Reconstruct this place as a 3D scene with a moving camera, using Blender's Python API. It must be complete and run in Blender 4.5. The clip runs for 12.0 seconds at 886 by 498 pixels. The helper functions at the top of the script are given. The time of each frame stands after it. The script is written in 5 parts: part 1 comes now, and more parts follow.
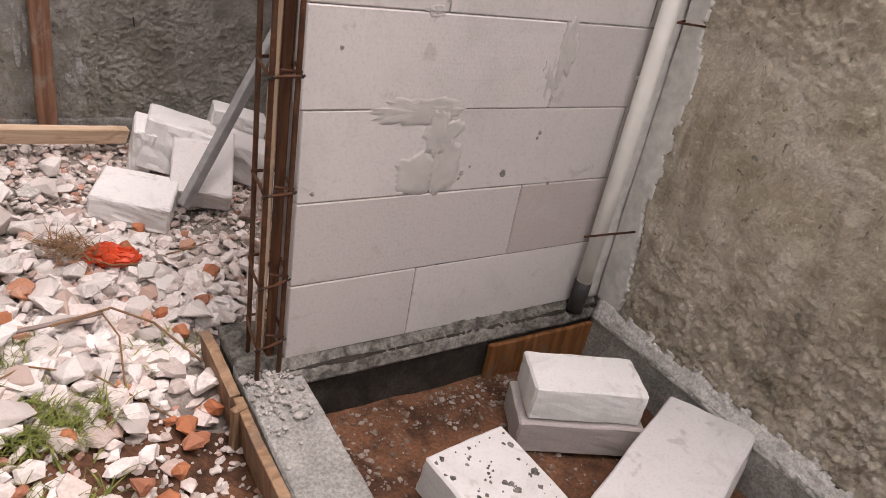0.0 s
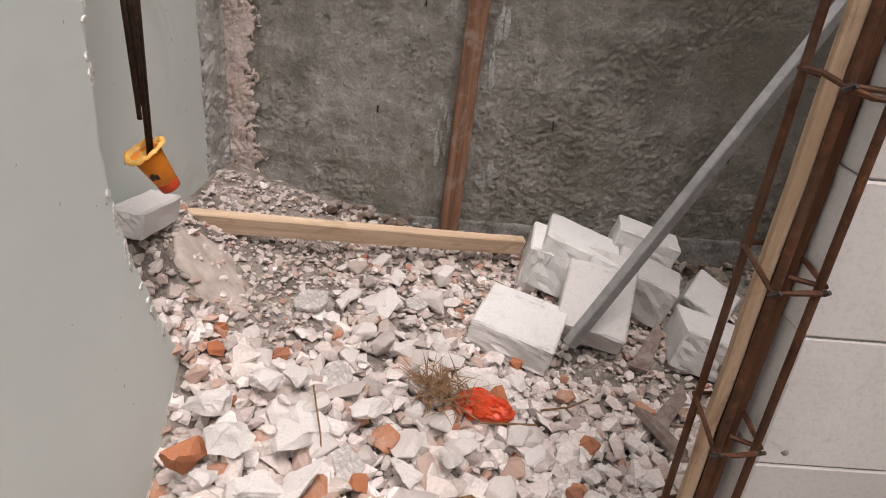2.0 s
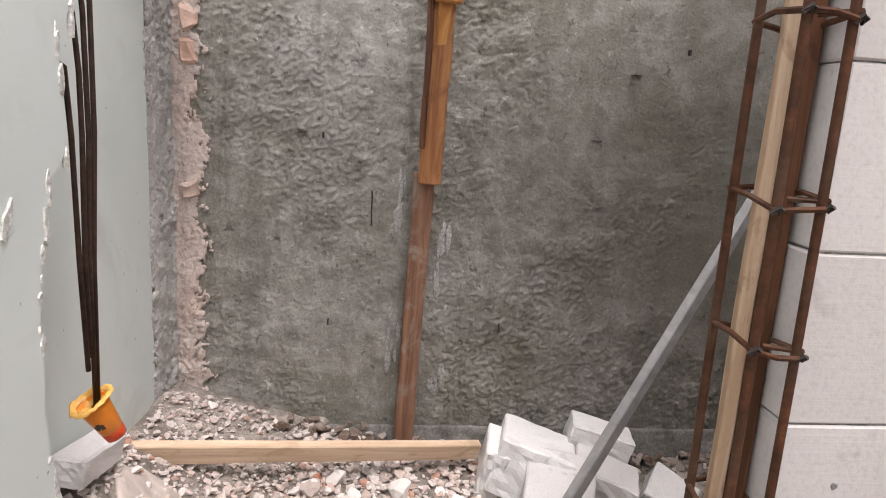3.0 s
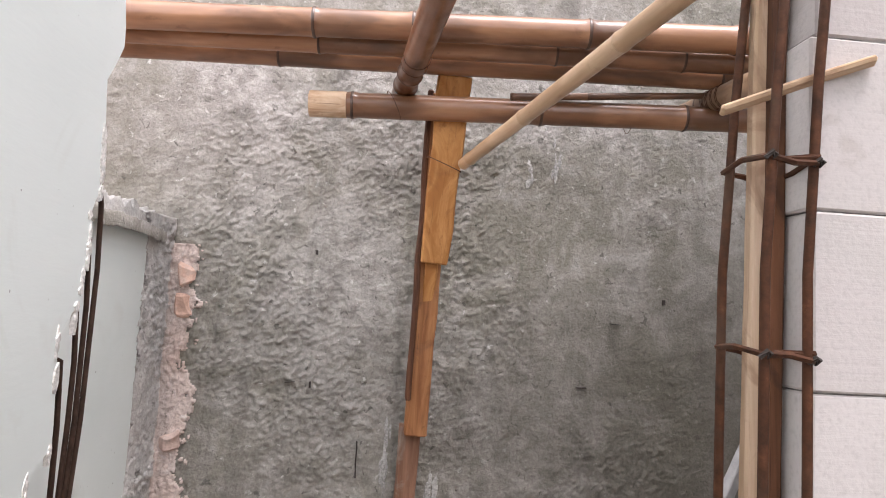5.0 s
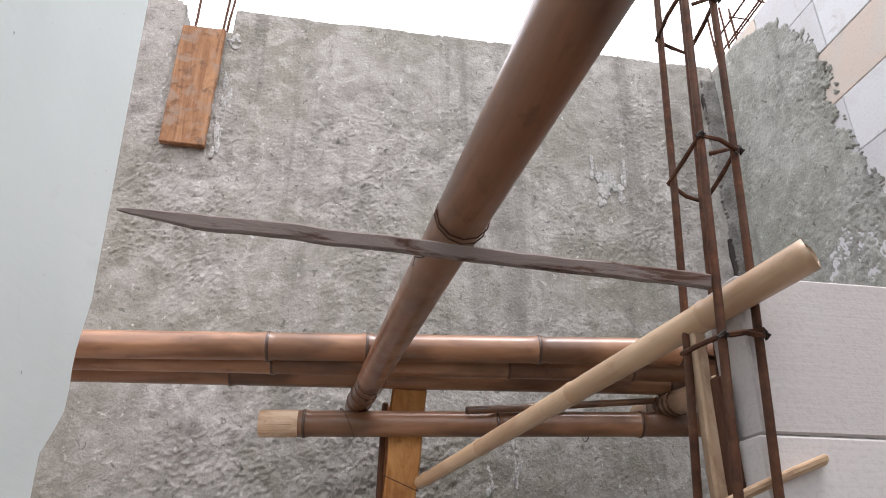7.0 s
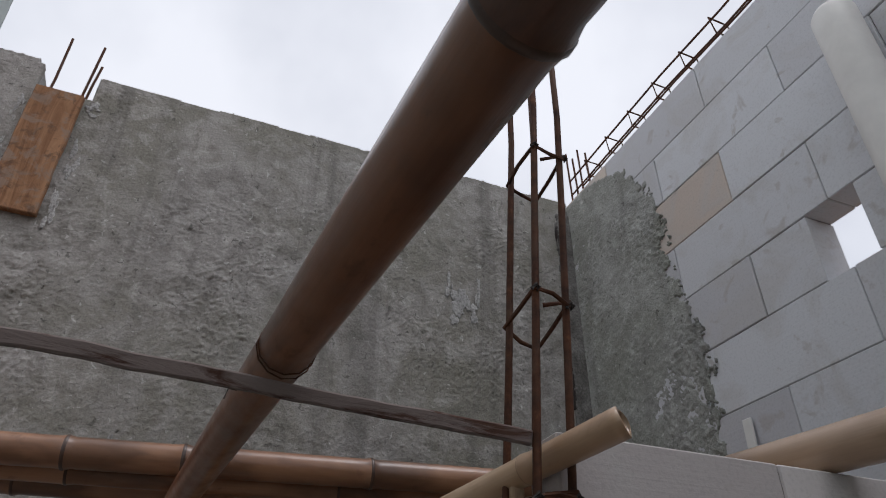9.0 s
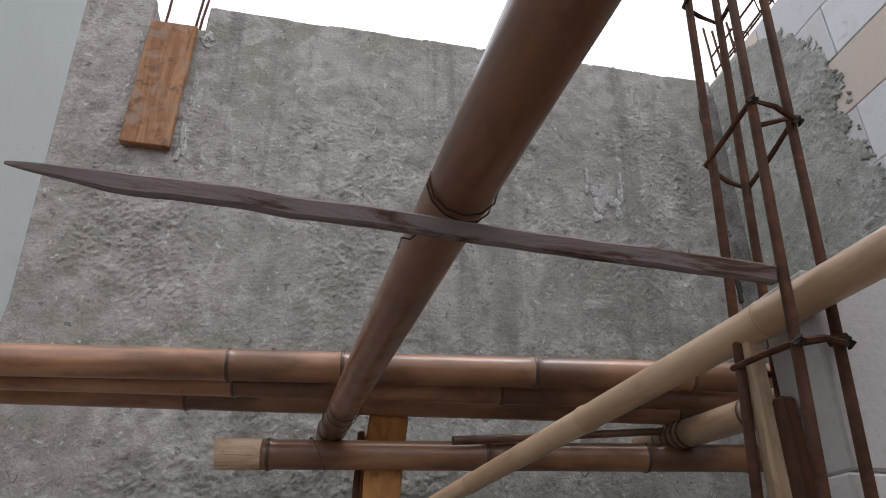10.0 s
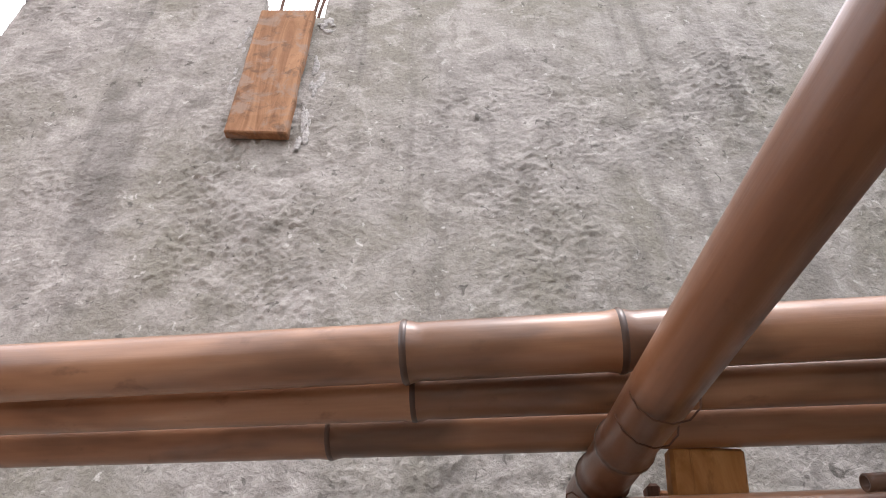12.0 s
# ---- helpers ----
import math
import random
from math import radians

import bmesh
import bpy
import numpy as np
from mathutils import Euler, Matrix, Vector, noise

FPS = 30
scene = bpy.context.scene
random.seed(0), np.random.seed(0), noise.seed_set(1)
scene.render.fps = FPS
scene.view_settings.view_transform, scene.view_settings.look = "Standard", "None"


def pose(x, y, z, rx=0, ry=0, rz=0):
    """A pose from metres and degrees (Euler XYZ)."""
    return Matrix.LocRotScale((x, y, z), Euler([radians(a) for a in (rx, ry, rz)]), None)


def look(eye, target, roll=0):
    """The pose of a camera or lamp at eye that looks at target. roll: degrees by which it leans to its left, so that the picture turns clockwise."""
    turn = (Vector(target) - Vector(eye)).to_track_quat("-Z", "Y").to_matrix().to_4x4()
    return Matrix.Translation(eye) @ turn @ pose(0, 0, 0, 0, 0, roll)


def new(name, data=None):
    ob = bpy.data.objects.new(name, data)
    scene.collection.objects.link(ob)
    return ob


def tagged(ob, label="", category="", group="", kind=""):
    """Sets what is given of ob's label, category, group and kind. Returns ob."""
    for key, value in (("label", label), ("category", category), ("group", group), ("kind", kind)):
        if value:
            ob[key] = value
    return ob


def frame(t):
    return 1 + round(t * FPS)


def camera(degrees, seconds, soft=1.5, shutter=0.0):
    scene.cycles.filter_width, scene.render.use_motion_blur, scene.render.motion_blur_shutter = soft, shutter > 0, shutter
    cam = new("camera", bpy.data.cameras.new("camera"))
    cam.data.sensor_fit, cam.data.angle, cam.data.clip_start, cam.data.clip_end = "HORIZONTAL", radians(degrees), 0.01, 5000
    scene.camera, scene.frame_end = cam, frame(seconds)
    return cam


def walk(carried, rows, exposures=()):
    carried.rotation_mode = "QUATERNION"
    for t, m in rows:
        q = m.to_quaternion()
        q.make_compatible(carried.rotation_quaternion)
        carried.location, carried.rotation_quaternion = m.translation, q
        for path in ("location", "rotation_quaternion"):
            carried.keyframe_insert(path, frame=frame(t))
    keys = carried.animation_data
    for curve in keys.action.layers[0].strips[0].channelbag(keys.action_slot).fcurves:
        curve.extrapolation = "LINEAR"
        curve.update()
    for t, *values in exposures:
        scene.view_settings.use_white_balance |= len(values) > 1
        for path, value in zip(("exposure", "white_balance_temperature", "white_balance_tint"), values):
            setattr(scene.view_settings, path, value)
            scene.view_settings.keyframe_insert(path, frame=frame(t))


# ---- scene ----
cam = camera(66.8, 12.0, 1.0)
PATH = [
    (0, (0.082, 0.283, 1.193), (1.091, 1.673, 0.296), 10.6),
    (0.3, (0.088, 0.337, 1.200), (0.893, 1.860, 0.312), 9.5),
    (0.5, (0.087, 0.406, 1.197), (0.696, 2.022, 0.319), 6.8),
    (0.8, (0.101, 0.504, 1.189), (0.468, 2.215, 0.357), 7.3),
    (1, (0.094, 0.565, 1.186), (0.336, 2.288, 0.333), 7.4),
    (1.5, (0.080, 0.688, 1.173), (0.155, 2.386, 0.244), 5.4),
    (2, (0.090, 0.789, 1.197), (0.162, 2.520, 0.327), 5.6),
    (2.5, (0.085, 0.810, 1.255), (0.230, 2.635, 0.621), 4.8),
    (3, (0.088, 0.786, 1.309), (0.268, 2.674, 0.909), 3.4),
    (3.2, (0.092, 0.775, 1.334), (0.285, 2.682, 1.044), 2.9),
    (4.8, (0.086, 0.768, 1.424), (0.283, 2.694, 1.524), 3.1),
    (5, (0.082, 0.767, 1.441), (0.269, 2.688, 1.619), 3.2),
    (5.5, (0.069, 0.758, 1.488), (0.270, 2.645, 1.883), 3.3),
    (6, (0.072, 0.746, 1.552), (0.317, 2.569, 2.164), 1.1),
    (6.5, (0.073, 0.741, 1.588), (0.311, 2.513, 2.335), 1.1),
    (7, (0.073, 0.739, 1.619), (0.338, 2.462, 2.466), 0.6),
    (7.5, (0.073, 0.727, 1.658), (0.385, 2.367, 2.643), 0.1),
    (7.7, (0.073, 0.720, 1.666), (0.428, 2.343, 2.664), -0.0),
    (9.3, (0.113, 0.734, 1.675), (0.721, 2.214, 2.768), 0.4),
    (9.5, (0.102, 0.762, 1.670), (0.645, 2.311, 2.699), 0.1),
    (10, (0.089, 0.918, 1.654), (0.401, 2.593, 2.578), 0.6),
    (10.5, (0.072, 1.036, 1.640), (0.260, 2.781, 2.461), 0.5),
    (10.8, (0.076, 1.110, 1.648), (0.266, 2.853, 2.473), -0.5),
    (11, (0.046, 1.202, 1.629), (0.217, 2.918, 2.511), -0.5),
    (11.4, (0.041, 1.428, 1.649), (0.053, 3.056, 2.701), 0.1),
    (11.5, (0.010, 1.502, 1.649), (0.033, 3.086, 2.766), -0.7),
    (12, (-0.049, 1.695, 1.720), (-0.082, 3.186, 2.957), 1.1),
]
SKY = 0.245
SUN = 2.2
EXPOSURES = [(0, 0.05, 6950, 21), (0.5, 0.02, 6950, 20), (1.5, -0.06, 6900, 16), (2.3, 0.04, 6850, 16), (3, 0.38, 6650, 15), (5, 0.5, 6500, 17), (5.6, 0.44, 6450, 16), (6.5, 0.05, 6350, 15), (7, -0.1, 6350, 14), (7.6, -0.78, 6050, 11), (9.4, -1.76, 6150, 12), (10, -1.0, 6200, 12), (10.5, -0.02, 6400, 14), (11, 0.03, 6400, 15), (12, -0.1, 6450, 16)]
walk(cam, [(t, look(e, g, r)) for t, e, g, r in PATH], EXPOSURES)

# ---- world and sun ----
world = bpy.data.worlds.new("overcast_sky")
scene.world = world
world.use_nodes = True
wn, wl = world.node_tree.nodes, world.node_tree.links
wn.clear()
w_out = wn.new("ShaderNodeOutputWorld")
w_bg = wn.new("ShaderNodeBackground")
w_sky = wn.new("ShaderNodeTexSky")
w_sky.sky_type = "NISHITA"
w_sky.sun_disc = False
w_sky.sun_elevation = radians(72)
w_sky.sun_rotation = radians(148)
w_sky.dust_density = 4.0
w_sky.air_density = 1.0
w_noise = wn.new("ShaderNodeTexNoise")
w_noise.inputs["Scale"].default_value = 2.2
w_noise.inputs["Detail"].default_value = 5
w_ramp = wn.new("ShaderNodeValToRGB")
w_ramp.color_ramp.elements[0].position = 0.30
w_ramp.color_ramp.elements[0].color = (0.62, 0.62, 0.62, 1)
w_ramp.color_ramp.elements[1].position = 0.62
w_ramp.color_ramp.elements[1].color = (0.97, 0.97, 0.97, 1)
w_mix = wn.new("ShaderNodeMix")
w_mix.data_type = "RGBA"
w_mix.inputs[7].default_value = (12.4, 12.4, 12.6, 1)
wl.new(w_noise.outputs["Fac"], w_ramp.inputs["Fac"])
wl.new(w_ramp.outputs["Color"], w_mix.inputs[0])
wl.new(w_sky.outputs["Color"], w_mix.inputs[6])
wl.new(w_mix.outputs[2], w_bg.inputs["Color"])
w_bg.inputs["Strength"].default_value = SKY
wl.new(w_bg.outputs["Background"], w_out.inputs["Surface"])

sun = new("sun", bpy.data.lights.new("sun", "SUN"))
sun.data.energy = SUN
sun.data.angle = radians(22)
sun.data.color = (1.0, 0.965, 0.95)
sun.matrix_world = look((0.60, 0.25, 3.4), (0.0, 1.2, 0.0))


# ---- materials ----
class Nodes:
    """A material's node tree with short-hand makers."""

    def __init__(self, name):
        self.mat = bpy.data.materials.new(name)
        self.mat.use_nodes = True
        self.n = self.mat.node_tree.nodes
        self.l = self.mat.node_tree.links
        self.bsdf = self.n["Principled BSDF"]
        self.coord = self.n.new("ShaderNodeTexCoord")

    def mapped(self, scale=(1, 1, 1), what="Object"):
        m = self.n.new("ShaderNodeMapping")
        m.inputs["Scale"].default_value = scale
        self.l.new(self.coord.outputs[what], m.inputs["Vector"])
        return m.outputs["Vector"]

    def noise(self, vec, scale, detail=4.0, rough=0.6, dist=0.0):
        t = self.n.new("ShaderNodeTexNoise")
        t.inputs["Scale"].default_value = scale
        t.inputs["Detail"].default_value = detail
        t.inputs["Roughness"].default_value = rough
        t.inputs["Distortion"].default_value = dist
        self.l.new(vec, t.inputs["Vector"])
        return t.outputs["Fac"]

    def voronoi(self, vec, scale, feature="F1"):
        t = self.n.new("ShaderNodeTexVoronoi")
        t.feature = feature
        t.inputs["Scale"].default_value = scale
        self.l.new(vec, t.inputs["Vector"])
        return t.outputs["Distance"]

    def ramp(self, fac, stops):
        r = self.n.new("ShaderNodeValToRGB")
        el = r.color_ramp.elements
        while len(el) < len(stops):
            el.new(0.5)
        for e, (p, c) in zip(el, stops):
            e.position = p
            e.color = (*c, 1) if len(c) == 3 else c
        self.l.new(fac, r.inputs["Fac"])
        return r.outputs["Color"]

    def mix(self, fac, a, b, mode="MIX"):
        m = self.n.new("ShaderNodeMix")
        m.data_type = "RGBA"
        m.blend_type = mode
        for sock, v in ((m.inputs[0], fac), (m.inputs[6], a), (m.inputs[7], b)):
            if isinstance(v, (int, float)):
                sock.default_value = v
            elif isinstance(v, tuple):
                sock.default_value = (*v, 1)
            else:
                self.l.new(v, sock)
        return m.outputs[2]

    def info(self):
        o = self.n.new("ShaderNodeObjectInfo")
        return o.outputs["Random"]

    def island(self):
        g = self.n.new("ShaderNodeNewGeometry")
        return g.outputs["Random Per Island"]

    def done(self, colour, rough=0.85, bump=None, height=0.004, strength=0.6, metal=0.0):
        if isinstance(colour, tuple):
            self.bsdf.inputs["Base Color"].default_value = (*colour, 1)
        else:
            self.l.new(colour, self.bsdf.inputs["Base Color"])
        if isinstance(rough, (int, float)):
            self.bsdf.inputs["Roughness"].default_value = rough
        else:
            self.l.new(rough, self.bsdf.inputs["Roughness"])
        self.bsdf.inputs["Metallic"].default_value = metal
        self.bsdf.inputs["Specular IOR Level"].default_value = 0.3
        if bump is not None:
            b = self.n.new("ShaderNodeBump")
            b.inputs["Strength"].default_value = strength
            b.inputs["Distance"].default_value = height
            self.l.new(bump, b.inputs["Height"])
            self.l.new(b.outputs["Normal"], self.bsdf.inputs["Normal"])
        return self.mat


def roughcast(name, dark, mid, pale, moss=(0.22, 0.23, 0.17), damp_shade=None, coat=0.0):
    """Thrown cement render, uneven and stained."""
    m = Nodes(name)
    v = m.mapped()
    big = m.noise(v, 1.9, 5, 0.6, 0.4)
    wide = m.noise(v, 5.2, 5, 0.65, 0.8)
    med = m.noise(v, 15, 5, 0.6, 0.4)
    fine = m.noise(v, 130, 5, 0.7)
    col = m.ramp(med, [(0.26, dark), (0.50, mid), (0.76, pale)])
    col = m.mix(m.ramp(big, [(0.42, (0, 0, 0)), (0.60, (0.75, 0.75, 0.75))]), col, moss)
    lime = m.noise(v, 8.5, 6, 0.7, 1.2)
    col = m.mix(m.ramp(lime, [(0.55, (0, 0, 0)), (0.66, (0.42, 0.42, 0.42))]), col, tuple(min(0.7, 1.15 * c) for c in pale))
    col = m.mix(m.ramp(wide, [(0.50, (0, 0, 0)), (0.62, (0.6, 0.6, 0.6))]), col, tuple(0.5 * (a + c) for a, c in zip(mid, pale)))
    spots = m.noise(v, 40, 3, 0.55, 0.5)
    col = m.mix(m.ramp(spots, [(0.66, (0, 0, 0)), (0.71, (0.5, 0.5, 0.5))]), col, (0.66, 0.65, 0.62))
    pits = m.noise(v, 42, 3, 0.5, 0.8)
    col = m.mix(m.ramp(pits, [(0.29, (0.7, 0.7, 0.7)), (0.34, (0, 0, 0))]), col, (0.10, 0.095, 0.085))
    runs = m.noise(m.mapped((7, 7, 0.55)), 1.0, 4, 0.6, 0.5)
    col = m.mix(m.ramp(runs, [(0.55, (0, 0, 0)), (0.68, (0.5, 0.5, 0.5))]), col, tuple(0.75 * c for c in dark))
    if damp_shade:
        # a damp patch with painted shade in it: centre x, z and reach
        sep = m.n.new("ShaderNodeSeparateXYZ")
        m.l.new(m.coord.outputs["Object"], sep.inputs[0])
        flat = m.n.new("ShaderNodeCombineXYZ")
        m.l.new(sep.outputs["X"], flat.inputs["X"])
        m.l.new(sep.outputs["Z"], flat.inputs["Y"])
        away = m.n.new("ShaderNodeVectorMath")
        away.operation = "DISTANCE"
        away.inputs[1].default_value = (damp_shade[0], damp_shade[1], 0)
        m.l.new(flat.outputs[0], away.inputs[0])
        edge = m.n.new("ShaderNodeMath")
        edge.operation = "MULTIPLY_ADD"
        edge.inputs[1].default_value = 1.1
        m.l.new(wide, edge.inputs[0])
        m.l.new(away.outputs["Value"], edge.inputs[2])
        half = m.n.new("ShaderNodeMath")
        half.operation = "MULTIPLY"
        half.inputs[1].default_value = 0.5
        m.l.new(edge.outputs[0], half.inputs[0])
        col = m.mix(m.ramp(half.outputs[0], [(damp_shade[2] * 0.5 + 0.15, (0.68, 0.68, 0.68)), (damp_shade[2] * 0.5 + 0.46, (0, 0, 0))]), col, (0.125, 0.115, 0.093))
    if coat:
        # an older, duller coat up to a ragged line at this height
        up = m.n.new("ShaderNodeSeparateXYZ")
        m.l.new(m.coord.outputs["Object"], up.inputs[0])
        line = m.n.new("ShaderNodeMath")
        line.operation = "MULTIPLY_ADD"
        line.inputs[1].default_value = 0.5
        m.l.new(wide, line.inputs[0])
        m.l.new(up.outputs["Z"], line.inputs[2])
        ten = m.n.new("ShaderNodeMath")
        ten.operation = "MULTIPLY"
        ten.inputs[1].default_value = 0.25
        m.l.new(line.outputs[0], ten.inputs[0])
        old = m.ramp(ten.outputs[0], [((coat + 0.22) * 0.25, (0.93, 0.93, 0.92)), ((coat + 0.34) * 0.25, (1, 1, 1))])
        col = m.mix(1.0, col, old, "MULTIPLY")
    grain = m.ramp(fine, [(0.38, (0.86, 0.86, 0.86)), (0.62, (1.08, 1.08, 1.08))])
    col = m.mix(1.0, col, grain, "MULTIPLY")
    hgt = m.mix(0.3, m.noise(v, 78, 4, 0.6, 0.5), fine)
    return m.done(col, 0.93, hgt, 0.007, 0.9)


def smooth_plaster():
    m = Nodes("smooth_cement_plaster")
    v = m.mapped()
    big = m.noise(v, 1.6, 4, 0.55, 0.5)
    fine = m.noise(m.mapped((3, 3, 14)), 6, 5, 0.6)
    col = m.ramp(big, [(0.3, (0.645, 0.705, 0.685)), (0.7, (0.745, 0.80, 0.78))])
    stain = m.noise(v, 3.2, 4, 0.6, 0.8)
    col = m.mix(m.ramp(stain, [(0.58, (0, 0, 0)), (0.75, (0.35, 0.35, 0.35))]), col, (0.44, 0.42, 0.36))
    specks = m.noise(v, 70, 2, 0.4)
    col = m.mix(m.ramp(specks, [(0.76, (0, 0, 0)), (0.78, (0.6, 0.6, 0.6))]), col, (0.2, 0.2, 0.19))
    return m.done(col, 0.7, m.mix(0.5, fine, big), 0.002, 0.35)


def aerated(name, tint=(0.76, 0.74, 0.73), per_object=True):
    """White aerated concrete with wire-cut ridges, pores and grey smears."""
    m = Nodes(name)
    v = m.mapped()
    w = m.mapped(what="Object")
    ridges = m.noise(m.mapped((3, 3, 95)), 1.6, 4, 0.6)
    pores = m.noise(v, 150, 3, 0.6)
    smear = m.noise(v, 5.5, 5, 0.62, 0.9)
    rnd = m.info() if per_object else m.island()
    col = m.mix(rnd, tint, tuple(c * k for c, k in zip(tint, (0.80, 0.78, 0.78))))
    col = m.mix(m.ramp(smear, [(0.50, (0, 0, 0)), (0.66, (0.5, 0.5, 0.5))]), col, (0.52, 0.50, 0.48))
    blot = m.noise(w, 13, 3, 0.6, 0.5)
    col = m.mix(m.ramp(blot, [(0.63, (0, 0, 0)), (0.70, (0.5, 0.5, 0.5))]), col, (0.42, 0.38, 0.35))
    col = m.mix(1.0, col, m.ramp(pores, [(0.32, (0.90, 0.90, 0.90)), (0.5, (1, 1, 1))]), "MULTIPLY")
    return m.done(col, 0.9, m.mix(0.5, ridges, pores), 0.002, 0.4)


def concrete(name, a, b, scale=9.0):
    m = Nodes(name)
    v = m.mapped()
    n1 = m.noise(v, scale, 6, 0.65, 0.4)
    n2 = m.noise(v, 120, 4, 0.7)
    col = m.mix(1.0, m.ramp(n1, [(0.40, a), (0.60, b)]), m.ramp(n2, [(0.38, (0.68, 0.68, 0.68)), (0.62, (1.14, 1.14, 1.14))]), "MULTIPLY")
    return m.done(col, 0.92, m.mix(0.5, n1, n2), 0.006, 0.7)


def timber(name, a, b, grain=(26, 26, 1.6), rough=0.75, dirt=(0.16, 0.11, 0.08)):
    """Sawn wood with the grain along the local z axis."""
    m = Nodes(name)
    g = m.noise(m.mapped(grain), 1.0, 6, 0.62, 1.1)
    f = m.noise(m.mapped((160, 160, 6)), 1.0, 3, 0.6)
    s = m.noise(m.mapped((1.6, 1.6, 1)), 9, 5, 0.65, 0.9)
    col = m.ramp(g, [(0.40, a), (0.60, b)])
    col = m.mix(m.ramp(s, [(0.52, (0, 0, 0)), (0.64, (0.75, 0.75, 0.75))]), col, dirt)
    scratch = m.noise(m.mapped((90, 90, 5)), 1.0, 4, 0.7, 0.8)
    col = m.mix(m.ramp(scratch, [(0.62, (0, 0, 0)), (0.70, (0.7, 0.7, 0.7))]), col, tuple(0.6 * c for c in dirt))
    return m.done(col, rough, m.mix(0.5, g, f), 0.003, 0.5)


def bamboo_skin(name, a, b, dark, stain=0.75):
    """Old bamboo: streaks along the culm, brown blotches, a stained zone above each joint, tone by internode."""
    m = Nodes(name)
    rnd = m.info()

    def moved(scale):
        add = m.n.new("ShaderNodeVectorMath")
        add.operation = "ADD"
        m.l.new(m.mapped(scale), add.inputs[0])
        mul = m.n.new("ShaderNodeMath")
        mul.operation = "MULTIPLY"
        mul.inputs[1].default_value = 37.0
        m.l.new(rnd, mul.inputs[0])
        m.l.new(mul.outputs[0], add.inputs[1])
        return add.outputs[0]

    long = m.noise(moved((18, 18, 2.2)), 1.0, 4, 0.6)
    blot = m.noise(moved((26, 26, 16)), 1.0, 5, 0.62, 0.3)
    wide = m.noise(moved((10, 10, 3.2)), 1.0, 3, 0.6, 0.4)
    fine = m.noise(moved((240, 240, 9)), 1.0, 3, 0.6)
    col = m.ramp(long, [(0.25, a), (0.75, b)])
    col = m.mix(m.ramp(rnd, [(0.0, (0, 0, 0)), (1.0, (0.16, 0.16, 0.16))]), col, dark)
    col = m.mix(m.ramp(wide, [(0.47, (0, 0, 0)), (0.64, (stain, stain, stain))]), col, dark)
    col = m.mix(m.ramp(blot, [(0.60, (0, 0, 0)), (0.74, (0.45, 0.45, 0.45))]), col, tuple(c * 0.7 for c in dark))
    sep = m.n.new("ShaderNodeSeparateXYZ")
    m.l.new(m.coord.outputs["Object"], sep.inputs[0])
    shift = m.n.new("ShaderNodeMath")
    shift.operation = "MULTIPLY_ADD"
    shift.inputs[1].default_value = -0.28
    m.l.new(wide, shift.inputs[0])
    m.l.new(sep.outputs["Z"], shift.inputs[2])
    col = m.mix(m.ramp(shift.outputs[0], [(0.0, (stain * 0.8,) * 3), (0.05, (0, 0, 0))]), col, tuple(c * 0.7 for c in dark))
    col = m.mix(1.0, col, m.ramp(fine, [(0.3, (0.94, 0.94, 0.94)), (0.7, (1.03, 1.03, 1.03))]), "MULTIPLY")
    m.bsdf.inputs["Coat Weight"].default_value = 0.7
    m.bsdf.inputs["Coat Roughness"].default_value = 0.26
    return m.done(col, m.ramp(blot, [(0.3, (0.30, 0.30, 0.30)), (0.7, (0.55, 0.55, 0.55))]), m.mix(0.5, fine, blot), 0.0015, 0.35)


def rust():
    m = Nodes("rusty_steel")
    v = m.mapped()
    n1 = m.noise(v, 40, 5, 0.7)
    n2 = m.noise(v, 9, 4, 0.6)
    col = m.ramp(n1, [(0.3, (0.04, 0.018, 0.011)), (0.6, (0.105, 0.042, 0.021)), (0.8, (0.21, 0.088, 0.04))])
    col = m.mix(m.ramp(n2, [(0.5, (0, 0, 0)), (0.7, (0.5, 0.5, 0.5))]), col, (0.13, 0.085, 0.06))
    return m.done(col, 0.75, n1, 0.0015, 0.7, 0.25)


def stone(name, stops, per_island):
    m = Nodes(name)
    v = m.mapped()
    n1 = m.noise(v, 28, 5, 0.65, 0.3)
    n2 = m.noise(v, 140, 3, 0.6)
    pick = m.island() if per_island else m.info()
    col = m.ramp(pick, stops)
    col = m.mix(m.ramp(n1, [(0.50, (0, 0, 0)), (0.64, (0.35, 0.35, 0.35))]), col, (0.46, 0.41, 0.38))
    col = m.mix(1.0, col, m.ramp(n2, [(0.3, (0.82, 0.82, 0.82)), (0.7, (1.06, 1.06, 1.06))]), "MULTIPLY")
    return m.done(col, 0.95, m.mix(0.5, n1, n2), 0.004, 0.6)


def plain(name, colour, rough=0.5, vary=0.12, scale=14.0, metal=0.0, bump=0.001):
    m = Nodes(name)
    n = m.noise(m.mapped(), scale, 5, 0.6, 0.3)
    lo = tuple(c * (1 - vary) for c in colour)
    hi = tuple(min(1, c * (1 + vary)) for c in colour)
    return m.done(m.ramp(n, [(0.3, lo), (0.7, hi)]), rough, n, bump, 0.4, metal)


